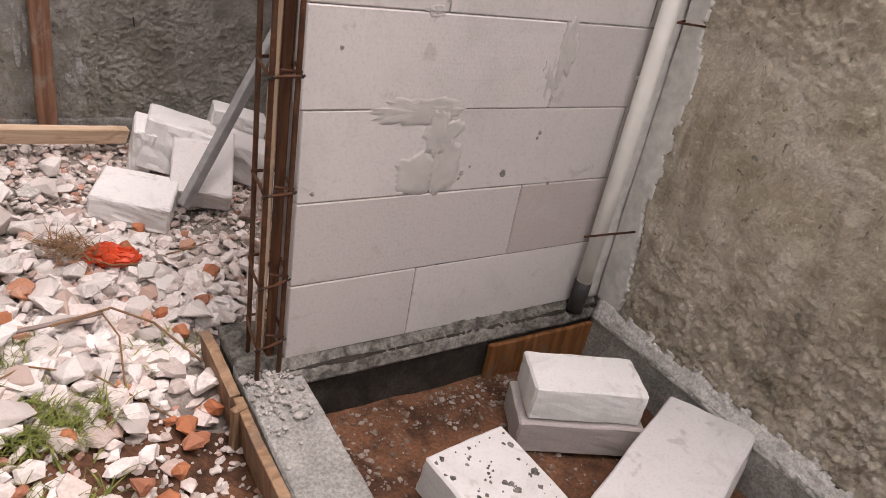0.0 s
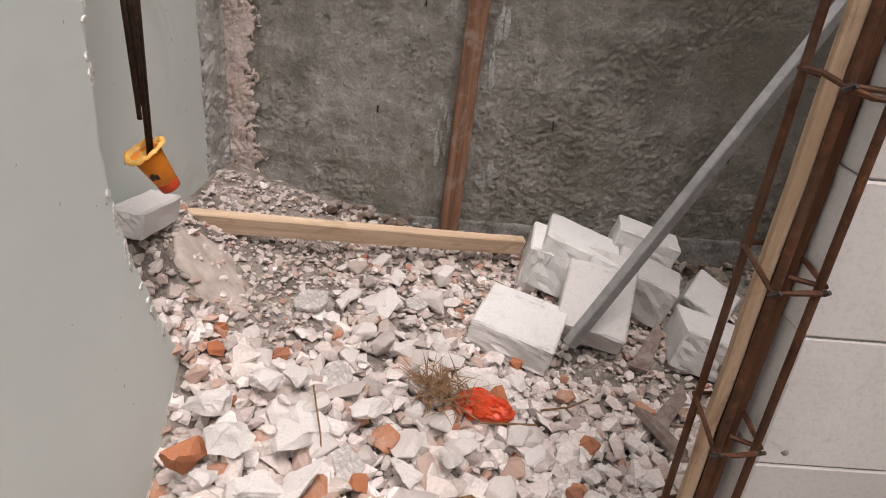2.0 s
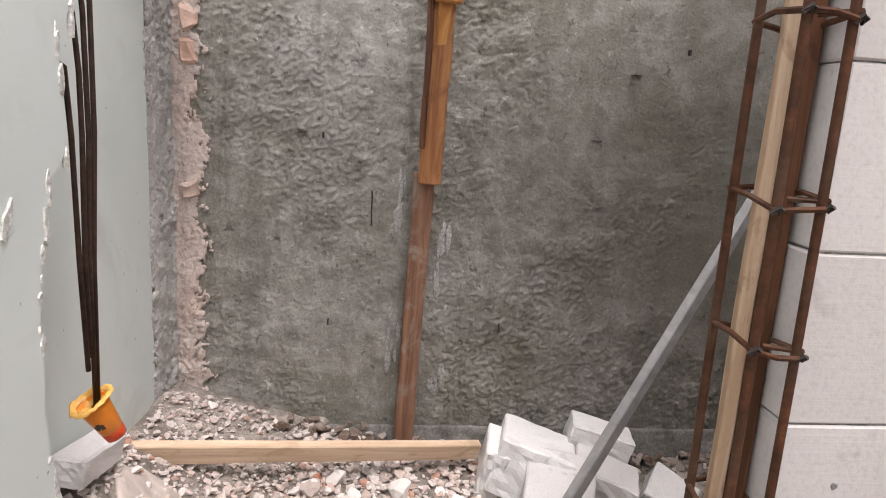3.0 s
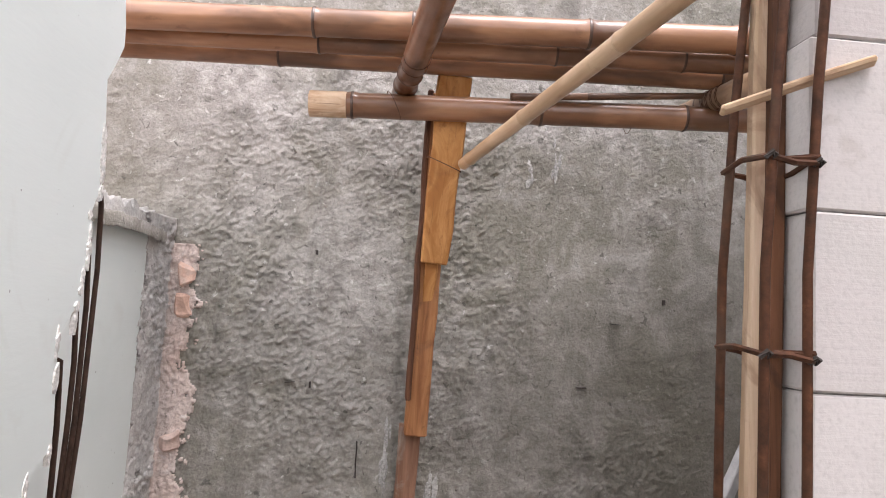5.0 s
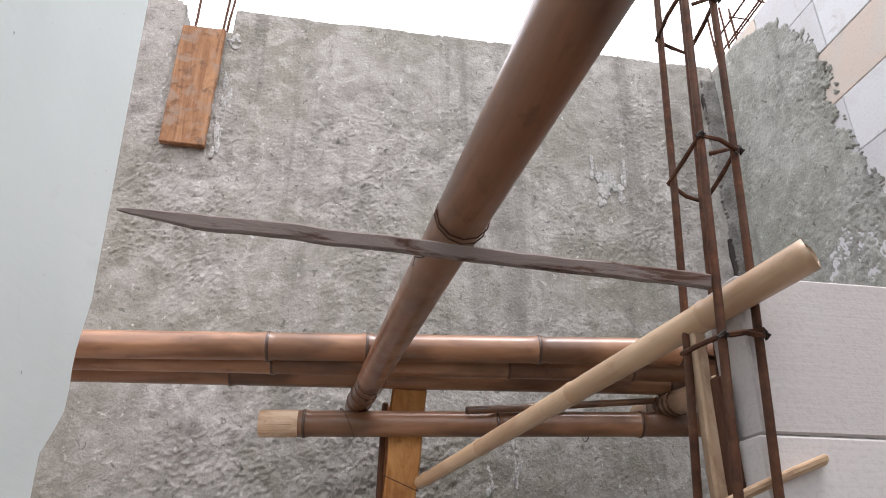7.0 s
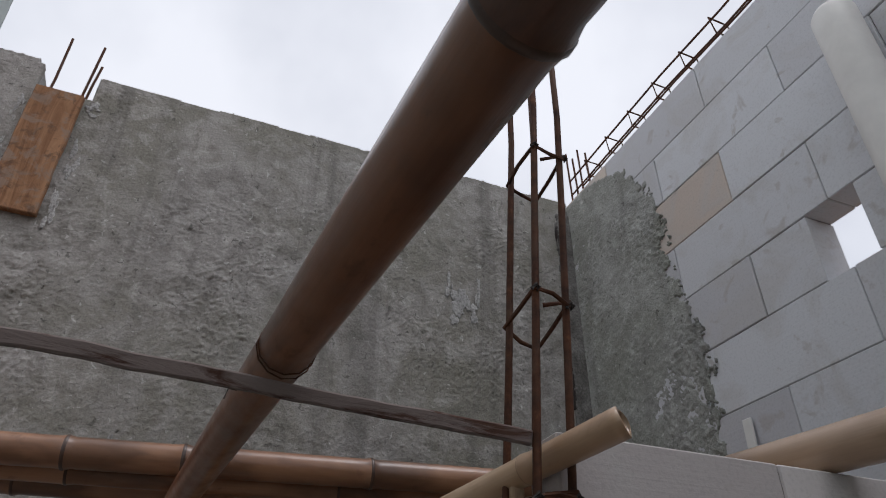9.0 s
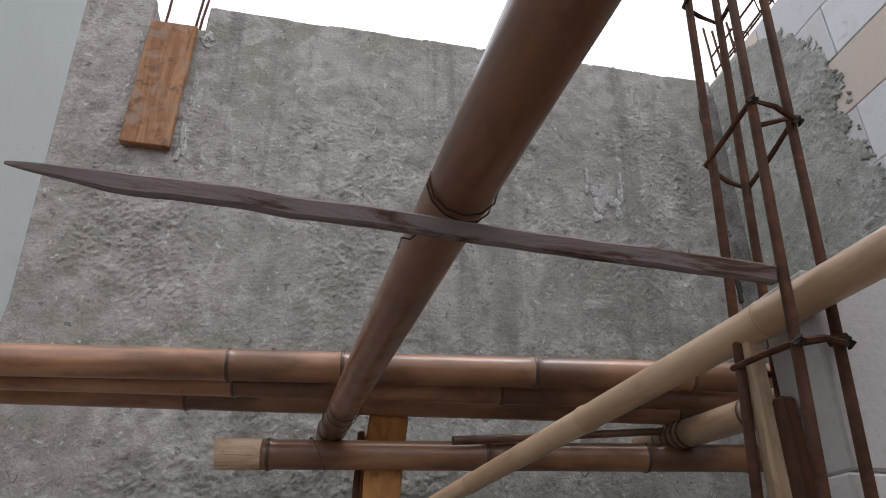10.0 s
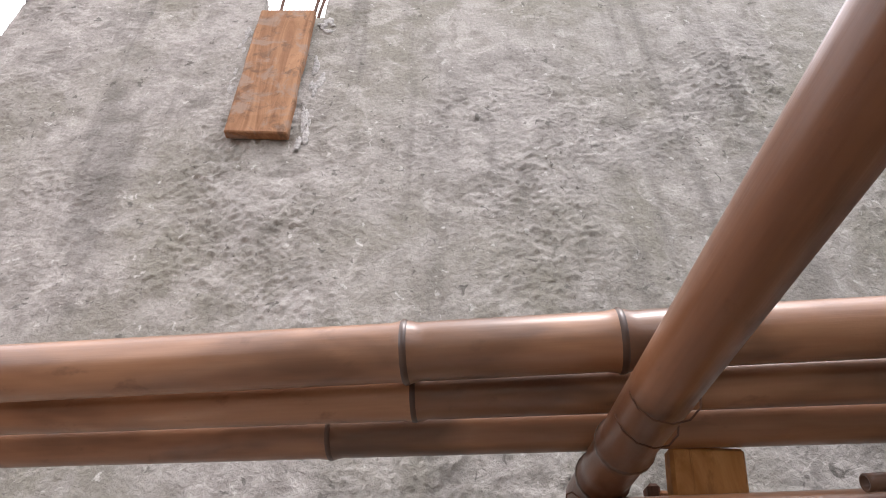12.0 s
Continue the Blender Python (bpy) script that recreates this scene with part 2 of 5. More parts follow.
# dark patch: part damp, part painted shade behind the partition and below the poles
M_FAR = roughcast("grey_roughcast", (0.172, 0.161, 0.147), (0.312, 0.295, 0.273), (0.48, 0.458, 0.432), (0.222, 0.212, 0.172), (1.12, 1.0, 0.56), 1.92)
M_SIDE = roughcast("tan_roughcast", (0.25, 0.215, 0.165), (0.43, 0.375, 0.30), (0.58, 0.53, 0.455), (0.35, 0.29, 0.20))
M_PATCH = roughcast("corner_roughcast", (0.21, 0.21, 0.195), (0.345, 0.345, 0.322), (0.50, 0.50, 0.475), (0.27, 0.275, 0.235))
M_STRIP = roughcast("pink_broken_render", (0.42, 0.36, 0.325), (0.60, 0.53, 0.49), (0.72, 0.655, 0.615), (0.55, 0.42, 0.36))
M_EDGE = roughcast("pale_broken_mortar", (0.34, 0.335, 0.32), (0.50, 0.49, 0.47), (0.66, 0.65, 0.63), (0.42, 0.40, 0.37))
M_SMOOTH = smooth_plaster()
M_RIM = concrete("broken_white_plaster", (0.62, 0.61, 0.58), (0.80, 0.79, 0.76), 30)
M_AAC = aerated("aerated_block_wall", (0.63, 0.595, 0.58))
M_AACDIRTY = aerated("aerated_block_dirty", (0.54, 0.49, 0.47))
M_AAC2 = aerated("aerated_block_upper", (0.66, 0.67, 0.69))
M_AACSTAIN = aerated("aerated_block_stained", (0.66, 0.575, 0.50))
M_LOOSE = aerated("aerated_block_loose", (0.80, 0.79, 0.78))
M_JOINT = concrete("thin_bed_mortar", (0.20, 0.19, 0.18), (0.34, 0.33, 0.31), 30)
M_BEDJOINT = concrete("pale_bed_mortar", (0.30, 0.29, 0.28), (0.46, 0.45, 0.44), 24)
M_MORTAR = concrete("mortar_smear", (0.48, 0.455, 0.43), (0.60, 0.575, 0.545), 16)
M_CONC = concrete("ground_beam_concrete", (0.285, 0.278, 0.26), (0.40, 0.39, 0.37), 7)
M_DARKBAR = plain("dark_rusty_bar", (0.055, 0.032, 0.023), 0.7, 0.45, 50, 0.3)
# far darker than M_CONC, for the beam body under the block wall
M_DARKCONC = concrete("near_black_concrete", (0.020, 0.017, 0.014), (0.050, 0.043, 0.036), 7)
# grey with shade mixed in, for the far corner and the wall foot
M_CORNER = concrete("shade_toned_concrete", (0.14, 0.132, 0.12), (0.25, 0.24, 0.225), 10)
M_YARD = concrete("yard_soil", (0.14, 0.085, 0.055), (0.20, 0.125, 0.082), 1.3)
M_BEDDING = concrete("crumbly_grey_mortar", (0.075, 0.069, 0.062), (0.24, 0.226, 0.205), 26)
M_SOIL = concrete("red_brown_soil", (0.06, 0.029, 0.017), (0.20, 0.095, 0.052), 8)
# pale dust toned down so its colour carries the shade between stones
M_DUST = concrete("rubble_dust", (0.18, 0.155, 0.135), (0.37, 0.328, 0.292), 10)
M_PINE = timber("pale_pine", (0.58, 0.42, 0.29), (0.73, 0.57, 0.42), dirt=(0.46, 0.32, 0.21))
M_BATTEN = timber("site_stained_pine", (0.46, 0.32, 0.21), (0.63, 0.48, 0.35), dirt=(0.30, 0.185, 0.12))
M_FORM = timber("formwork_ply", (0.22, 0.13, 0.075), (0.34, 0.22, 0.135))
M_FORM2 = timber("wet_formwork_ply", (0.13, 0.052, 0.016), (0.26, 0.11, 0.038))
M_ORANGE = timber("orange_board", (0.36, 0.15, 0.042), (0.55, 0.275, 0.095), grain=(14, 14, 6.0), dirt=(0.25, 0.10, 0.034))
M_REDWOOD = timber("red_brown_timber", (0.17, 0.085, 0.052), (0.29, 0.155, 0.098), dirt=(0.30, 0.25, 0.21))
M_POST = timber("orange_brown_timber", (0.25, 0.102, 0.040), (0.41, 0.19, 0.080), dirt=(0.17, 0.08, 0.04))
M_STAINED = timber("rust_stained_wood", (0.075, 0.030, 0.015), (0.17, 0.072, 0.036), dirt=(0.05, 0.025, 0.016))
M_GREYWOOD = timber("grey_crusted_timber", (0.20, 0.15, 0.13), (0.34, 0.28, 0.25))


def crusted():
    m = Nodes("mortar_crusted_wood")
    g = m.noise(m.mapped((30, 30, 2)), 1.0, 5, 0.6, 1.0)
    c = m.noise(m.mapped((45, 26, 8)), 1.0, 6, 0.68, 0.6)
    wood = m.ramp(g, [(0.3, (0.05, 0.024, 0.018)), (0.7, (0.13, 0.065, 0.045))])
    col = m.mix(m.ramp(c, [(0.37, (0, 0, 0)), (0.47, (1, 1, 1))]), wood, (0.235, 0.188, 0.172))
    return m.done(col, 0.85, c, 0.004, 0.6)


def dirty_board():
    """Old formwork board, stained and splashed with cement."""
    m = Nodes("weathered_brown_board")
    g = m.noise(m.mapped((24, 24, 2.5)), 1.0, 6, 0.65, 1.6)
    s = m.noise(m.mapped(), 26, 5, 0.65, 0.7)
    c = m.noise(m.mapped(), 17, 4, 0.6, 0.5)
    col = m.ramp(g, [(0.36, (0.20, 0.095, 0.045)), (0.64, (0.37, 0.20, 0.105))])
    col = m.mix(m.ramp(s, [(0.52, (0, 0, 0)), (0.64, (0.8, 0.8, 0.8))]), col, (0.13, 0.075, 0.045))
    col = m.mix(m.ramp(c, [(0.52, (0, 0, 0)), (0.60, (0.7, 0.7, 0.7))]), col, (0.27, 0.20, 0.155))
    return m.done(col, 0.85, m.mix(0.5, g, s), 0.004, 0.6)


M_BOARD = dirty_board()
M_CRUST = crusted()
M_BAM = bamboo_skin("brown_bamboo", (0.27, 0.120, 0.056), (0.43, 0.225, 0.120), (0.085, 0.034, 0.017), 0.6)
M_BAM2 = bamboo_skin("weathered_bamboo", (0.23, 0.102, 0.050), (0.38, 0.20, 0.108), (0.06, 0.027, 0.016), 0.65)
M_BAMDARK = bamboo_skin("red_brown_bamboo", (0.185, 0.066, 0.027), (0.31, 0.130, 0.057), (0.06, 0.021, 0.010), 0.6)
M_BAMPALE = bamboo_skin("pale_bamboo", (0.58, 0.38, 0.215), (0.72, 0.54, 0.37), (0.44, 0.245, 0.125), 0.4)
M_BAMGREY = bamboo_skin("grey_bamboo", (0.36, 0.23, 0.14), (0.52, 0.38, 0.26), (0.20, 0.11, 0.06))
M_NODE = bamboo_skin("bamboo_node", (0.10, 0.046, 0.024), (0.19, 0.095, 0.05), (0.05, 0.024, 0.015))
M_CUT = timber("cut_bamboo", (0.48, 0.31, 0.19), (0.66, 0.50, 0.35), grain=(30, 30, 6), dirt=(0.27, 0.135, 0.07))
M_RUST = rust()
M_WIRE = plain("black_tie_wire", (0.035, 0.028, 0.025), 0.6, 0.3, 60)
M_PVC = plain("white_pvc", (0.74, 0.72, 0.68), 0.45, 0.08, 9)
M_PVCDARK = plain("dark_pipe_socket", (0.035, 0.033, 0.032), 0.6, 0.3, 30)
M_ALU = plain("dull_grey_steel", (0.34, 0.34, 0.34), 0.55, 0.22, 24, 0.35)
M_LIME = concrete("thin_lime_smear", (0.35, 0.342, 0.328), (0.48, 0.468, 0.45), 16)
M_SMEAR = plain("pale_grey_smear", (0.50, 0.475, 0.455), 0.9, 0.12, 16)
M_SLAB = plain("pinkish_plaster", (0.50, 0.43, 0.39), 0.95, 0.25, 22, 0, 0.004)
M_DRYSTRIP = plain("pale_dry_mortar", (0.62, 0.60, 0.57), 0.95, 0.18, 30, 0, 0.004)
M_CUP = plain("orange_plastic", (0.80, 0.25, 0.02), 0.32, 0.16, 18)
M_LID = plain("clear_yellow_film", (0.80, 0.46, 0.12), 0.25, 0.2, 30)
M_INK = plain("dark_print", (0.07, 0.04, 0.03), 0.5)
M_RED = plain("red_plastic_film", (0.62, 0.075, 0.025), 0.35, 0.3, 60)
M_GRASS = plain("grass_blade", (0.165, 0.19, 0.045), 0.6, 0.6, 30)
M_STRAW = plain("dry_straw", (0.22, 0.125, 0.065), 0.8, 0.3, 40)
M_BRICK = stone("broken_red_brick", [(0.0, (0.50, 0.15, 0.06)), (0.5, (0.58, 0.22, 0.10)), (1.0, (0.44, 0.18, 0.11))], False)
M_PALEBRICK = stone("pale_old_brick", [(0.0, (0.56, 0.43, 0.37)), (1.0, (0.60, 0.40, 0.31))], False)
M_RUB = stone("white_rubble", [(0.0, (0.86, 0.81, 0.785)), (0.45, (0.80, 0.725, 0.69)), (0.72, (0.68, 0.585, 0.545)), (0.89, (0.50, 0.43, 0.40)), (0.95, (0.57, 0.40, 0.33)), (1.0, (0.55, 0.24, 0.13))], True)
M_DULLRUB = stone("grey_pink_rubble", [(0.0, (0.68, 0.62, 0.585)), (0.5, (0.57, 0.50, 0.465)), (0.8, (0.64, 0.51, 0.455)), (0.93, (0.40, 0.34, 0.31)), (1.0, (0.50, 0.25, 0.17))], True)
M_MUDGRIT = stone("muddy_grit", [(0.0, (0.13, 0.085, 0.06)), (0.6, (0.22, 0.17, 0.14)), (1.0, (0.40, 0.355, 0.32))], True)
M_CHUNK = stone("white_chunk", [(0.0, (0.84, 0.81, 0.785)), (0.5, (0.78, 0.725, 0.69)), (0.75, (0.66, 0.595, 0.56)), (0.9, (0.52, 0.47, 0.44)), (1.0, (0.60, 0.40, 0.32))], False)
M_PALECHUNK = stone("pale_mortar_lump", [(0.0, (0.86, 0.83, 0.80)), (1.0, (0.78, 0.735, 0.705))], False)
M_PEBBLE = stone("grey_grit", [(0.0, (0.52, 0.49, 0.46)), (0.6, (0.40, 0.38, 0.36)), (1.0, (0.30, 0.27, 0.25))], True)


# ---- mesh helpers ----
def mesh_of(name, bm, material, smooth=False):
    me = bpy.data.meshes.new(name)
    bm.to_mesh(me)
    bm.free()
    if material:
        me.materials.append(material)
    if smooth:
        me.polygons.foreach_set("use_smooth", [True] * len(me.polygons))
    return me


def part(name, bm, material, parent=None, label="", m=None, smooth=False):
    """Links a bmesh as one mesh object, under a thing or a part when one is given."""
    ob = new(name, mesh_of(name, bm, material, smooth))
    if m is not None:
        ob.matrix_basis = m
    if parent is not None:
        ob.parent = parent
    if label:
        tagged(ob, label)
    return ob


def empty(name, m, label, category, group="", kind=""):
    ob = new(name)
    ob.empty_display_size = 0.1
    ob.matrix_basis = m
    return tagged(ob, label, category, group, kind)


def box(x0, x1, y0, y1, z0, z1, bevel=0.0, wear=0.0, cuts=0, seed=0):
    """A box with bevelled, slightly worn edges."""
    bm = bmesh.new()
    bmesh.ops.create_cube(bm, size=1.0)
    for v in bm.verts:
        v.co = Vector(((x0 + x1) / 2 + v.co.x * (x1 - x0), (y0 + y1) / 2 + v.co.y * (y1 - y0), (z0 + z1) / 2 + v.co.z * (z1 - z0)))
    if cuts:
        bmesh.ops.subdivide_edges(bm, edges=bm.edges[:], cuts=cuts, use_grid_fill=True)
    if bevel:
        sharp = [e for e in bm.edges if len(e.link_faces) == 2 and e.calc_face_angle(0) > 0.5]
        bmesh.ops.bevel(bm, geom=sharp, offset=bevel, segments=1, affect="EDGES")
    if wear:
        off = Vector((seed * 3.7, seed * 1.3, seed * 2.1))
        for v in bm.verts:
            v.co += Vector(noise.noise_vector(v.co * 17 + off)) * wear
    return bm


def slab(corners, depth):
    """A prism: a flat outline (list of Vectors) pushed along depth."""
    bm = bmesh.new()
    a = [bm.verts.new(c) for c in corners]
    b = [bm.verts.new(c + depth) for c in corners]
    bm.faces.new(a)
    bm.faces.new(b[::-1])
    n = len(a)
    for i in range(n):
        bm.faces.new((a[(i + 1) % n], a[i], b[i], b[(i + 1) % n]))
    bmesh.ops.recalc_face_normals(bm, faces=bm.faces[:])
    return bm


def tube(points, radius, sides=8, cap=True):
    """A round bar along a line of points; radius is a number or one for each point."""
    bm = bmesh.new()
    pts = [Vector(p) for p in points]
    rad = [radius] * len(pts) if isinstance(radius, (int, float)) else radius
    rings = []
    up = Vector((0.31, 0.17, 0.93)).normalized()
    for i, p in enumerate(pts):
        d = (pts[min(i + 1, len(pts) - 1)] - pts[max(i - 1, 0)]).normalized()
        if abs(d.dot(up)) > 0.95:
            up = Vector((0.9, 0.3, 0.1)).normalized()
        u = d.cross(up).normalized()
        w = d.cross(u)
        rings.append([bm.verts.new(p + (u * math.cos(a) + w * math.sin(a)) * rad[i]) for a in (2 * math.pi * k / sides for k in range(sides))])
    for r0, r1 in zip(rings, rings[1:]):
        for k in range(sides):
            bm.faces.new((r0[k], r0[(k + 1) % sides], r1[(k + 1) % sides], r1[k]))
    if cap:
        bm.faces.new(rings[0][::-1])
        bm.faces.new(rings[-1])
    bmesh.ops.recalc_face_normals(bm, faces=bm.faces[:])
    return bm


def along(p0, p1):
    """The pose at p0 whose z axis points to p1, and the distance."""
    d = Vector(p1) - Vector(p0)
    z = d.normalized()
    ref = Vector((1, 0, 0)) if abs(z.z) > 0.7 else Vector((0, 0, 1))
    x = (ref - z * ref.dot(z)).normalized()
    y = z.cross(x)
    return Matrix.Translation(p0) @ Matrix((x, y, z)).transposed().to_4x4(), d.length


def fbm(p, octaves=4):
    return noise.fractal(p, 0.75, 2.1, octaves)


def crust(p, amount):
    """Depth of thrown render at a point: broad waves, crisp grains, drag marks and small pits."""
    low = fbm(p * 3.1, 3) * 0.35
    mask = 0.16 + 0.84 * min(1.0, max(0.0, 0.62 + 1.1 * noise.noise(p * 2.3 + Vector((4, 1, 9))) - 0.34 * max(0.0, p.z - 1.9)))
    warp = Vector(noise.noise_vector(p * 30)) + Vector(noise.noise_vector(p * 9)) * 1.5
    mid = fbm(p * 23.0, 6) * 0.40
    patch = max(0.0, min(1.0, 0.55 + 1.6 * noise.noise(p * 5.0)))
    grain = max(-0.06, noise.noise(p * 64 + warp)) * patch
    crumb = max(-0.05, noise.noise(p * 118 + warp)) * (0.4 + 0.8 * patch)
    return amount * (low + mask * (mid + 0.75 * grain + 0.90 * crumb))


def sheet(origin, u, v, nu, nv, out, amount, keep=None):
    """A rough rendered sheet spanned by u and v, lumpy along out; keep(a, b) leaves out cells."""
    bm = bmesh.new()
    o, u, v, out = Vector(origin), Vector(u), Vector(v), Vector(out)
    grid = {}

    def vert(i, j):
        if (i, j) not in grid:
            p = o + u * (i / nu) + v * (j / nv)
            grid[i, j] = bm.verts.new(p + out * crust(p, amount))
        return grid[i, j]

    for i in range(nu):
        for j in range(nv):
            if keep is None or keep((i + 0.5) / nu, (j + 0.5) / nv):
                bm.faces.new((vert(i, j), vert(i + 1, j), vert(i + 1, j + 1), vert(i, j + 1)))
    rim = [e for e in bm.edges if e.is_boundary]
    made = bmesh.ops.extrude_edge_only(bm, edges=rim)
    for g in made["geom"]:
        if isinstance(g, bmesh.types.BMVert):
            g.co -= out * 0.03
    bmesh.ops.recalc_face_normals(bm, faces=bm.faces[:])
    mean = Vector((0, 0, 0))
    for f in bm.faces:
        mean += f.normal * f.calc_area()
    if mean.dot(out) < 0:
        bmesh.ops.reverse_faces(bm, faces=bm.faces[:])
    return bm


def ground_z(x, y):
    """Height of the made ground: rubble rising to the smooth wall, a low pit inside the ground beam."""
    if x > 0.5 and y < 1.5:
        return 0.042 + 0.014 * fbm(Vector((x * 4, y * 4, 0.3)))
    rise = min(1.0, max(0.0, (y - 0.2) / 1.3))
    k = 0.30 + 0.70 * rise * rise * (3 - 2 * rise)
    z = (0.26 - 0.25 * min(0.6, max(-0.5, x))) * k
    if y > 2.2:
        s = min(1.0, (y - 2.2) / 0.4)
        z += s * (0.05 + 0.08 * max(0.0, x) + 0.05 * max(0.0, -x))
    dip = max(0.0, 1 - abs(x + 0.36) / 0.15) * max(0.0, min(1.0, (1.90 - y) / 0.28))
    z -= 0.20 * dip
    if x > 0.25 and y < 1.45:
        z -= 0.06 * min(1.0, (x - 0.25) / 0.12)
    z += 0.165 * math.exp(-((x + 0.5) / 0.14) ** 2 - ((y - 2.1) / 0.25) ** 2)
    return z + 0.012 * fbm(Vector((x * 5, y * 5, 1.7)))


# ---- ground ----
bm = bmesh.new()
gx = [-1.3 + 0.04 * i for i in range(73)]
gy = [-2.7 + 0.04 * j for j in range(137)]
gv = [[bm.verts.new((x, y, ground_z(x, y))) for y in gy] for x in gx]
for i in range(len(gx) - 1):
    for j in range(len(gy) - 1):
        f = bm.faces.new((gv[i][j], gv[i + 1][j], gv[i + 1][j + 1], gv[i][j + 1]))
        soil = gx[i] > 0.5 and gy[j] < 1.5 or gy[j] < 1.42 + 0.2 * fbm(Vector((gx[i] * 4, gy[j] * 4, 5)))
        f.material_index = 1 if soil else 0
ground = part("ground", bm, M_DUST, smooth=True)
ground.data.materials.append(M_SOIL)
tagged(ground, "dusty rubble ground with a red-brown soil pit", "ground", kind="structure")

bm = bmesh.new()
bmesh.ops.create_grid(bm, x_segments=40, y_segments=40, size=300)
for v in bm.verts:
    v.co.z = -0.45 + 0.05 * fbm(v.co * 0.05)
tagged(part("ground_outside", bm, M_YARD), "bare soil around the building plot", "ground", kind="structure")

# ---- far wall ----
FAR_Y = 2.73
far_wall = empty("wall_north", pose(0, FAR_Y, 0), "rough grey cement-rendered wall with a notch at the top", "wall", kind="structure")
TO_FAR = Matrix.Translation((0, -FAR_Y, 0))


def far_keep(a, b):
    x, z = -1.3 + 2.8 * a, 0.1 + 3.45 * b
    top = 3.53 + 0.006 * fbm(Vector((x * 5, 0, 0))) + 0.02 * (x < -0.62)
    if -0.60 < x < -0.42 and z > 3.42:
        return False
    return z < top


bm = sheet((-1.3, FAR_Y, 0.1), (2.8, 0, 0), (0, 0, 3.45), 600, 740, (0, -1, 0), 0.0100, far_keep)
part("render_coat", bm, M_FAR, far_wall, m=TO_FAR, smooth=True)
bm = box(-1.3, 1.5, FAR_Y + 0.015, FAR_Y + 0.13, -0.3, 3.40, 0.004)
part("wall_core", bm, M_CONC, far_wall, m=TO_FAR)
for xa, xb in ((-1.3, -0.60), (-0.42, 1.5)):
    part("wall_head", box(xa, xb, FAR_Y + 0.015, FAR_Y + 0.13, 3.402, 3.525, 0.006), M_CONC, far_wall, m=TO_FAR)
# ledge of hardened mortar along the foot of the wall, dark for the recess's shade
bm = sheet((-0.5, FAR_Y - 0.05, 0.24), (1.9, 0, 0), (0, 0.03, 0.10), 120, 10, (0, -0.8, 0.6), 0.022)
part("foot_ledge", bm, M_CORNER, far_wall, m=TO_FAR, smooth=True)

# ---- right wall: render below, aerated blocks above ----
RX = 1.5
right_wall = empty("wall_east", pose(RX, 0, 0), "side wall, tan roughcast below and aerated blocks above", "wall", kind="structure")
TO_R = Matrix.Translation((-RX, 0, 0))
bm = sheet((RX, -2.6, 0.10), (0, 2.6 + 1.39, 0), (0, 0, 1.85), 660, 306, (-1, 0, 0), 0.020,
           lambda a, b: (-2.6 + 3.99 * a) < 1.31 + 0.018 * fbm(Vector((0.3, 5.0, b * 17))) + 0.15 * min(0.5, b))
part("render_coat", bm, M_SIDE, right_wall, m=TO_R, smooth=True)
part("wall_core", box(RX + 0.012, RX + 0.12, -2.6, FAR_Y + 0.13, -0.3, 1.948, 0.003), M_MORTAR, right_wall, m=TO_R)
bm = sheet((RX - 0.03, -2.6, -0.1), (0, 4.0, 0), (0, 0, 0.285), 240, 20, (-1, 0, 0.3), 0.016)
part("plinth", bm, M_CONC, right_wall, m=TO_R, smooth=True)
bm = sheet((RX - 0.034, -2.6, 0.17), (0, 4.0, 0), (0.034, 0, 0.075), 320, 12, (-0.75, 0, 0.66), 0.014,
           lambda a, c: c < 0.72 + 0.3 * fbm(Vector((2, 8, a * 60))))
part("mortar_band", bm, M_MORTAR, right_wall, m=TO_R, smooth=True)

bm = sheet((RX - 0.006, 1.26, 0.22), (0, 0.16, 0), (0, 0, 1.75), 32, 260, (-1, 0, 0), 0.004,
           lambda a, c: a > 0.46 + 0.16 * fbm(Vector((4, 6, c * 9))) + 0.07 * fbm(Vector((a * 6, 6, c * 60))) + 0.30 * c)
part("dry_mortar_strip", bm, M_DRYSTRIP, right_wall, "pale dry mortar strip beside the pipe", TO_R, True)

# patch of render in the far corner, with a ragged edge
PATCH_EDGE = [(1.0, 2.22), (1.95, 2.20), (2.25, 2.13), (2.5, 2.10), (2.62, 2.12), (2.78, 2.16), (2.92, 2.20), (3.0, 2.18), (3.15, 2.19), (3.3, 2.26), (3.42, 2.36), (3.5, 2.55)]


def patch_keep(a, b):
    y, z = 1.98 + 0.75 * a, 1.0 + 2.5 * b
    for (z0, e0), (z1, e1) in zip(PATCH_EDGE, PATCH_EDGE[1:]):
        if z0 <= z <= z1:
            edge = e0 + (e1 - e0) * (z - z0) / (z1 - z0)
            return y > edge + 0.045 * fbm(Vector((1.0, y * 22, z * 22)))
    return False


bm = sheet((RX - 0.004, 1.98, 1.0), (0, 0.75, 0), (0, 0, 2.5), 130, 430, (-1, 0, 0), 0.012, patch_keep)
part("corner_render", bm, M_PATCH, right_wall, m=TO_R, smooth=True)

# ---- left smooth wall, its end broken off ----
LX = -0.36
EDGE = [(1.853, -0.2), (1.853, 0.215), (1.877, 0.369), (1.802, 0.51), (1.72, 0.69), (1.69, 0.80), (1.682, 0.90), (1.693, 1.05), (1.735, 1.18), (1.79, 1.22), (1.78, 1.375), (1.83, 1.42),
        (1.852, 1.51), (1.845, 1.56), (1.87, 1.61), (1.865, 1.715), (1.85, 1.776), (1.905, 1.85), (1.89, 1.95), (1.902, 2.04), (1.85, 2.35), (1.800, 2.66), (1.76, 2.9), (1.60, 3.9)]
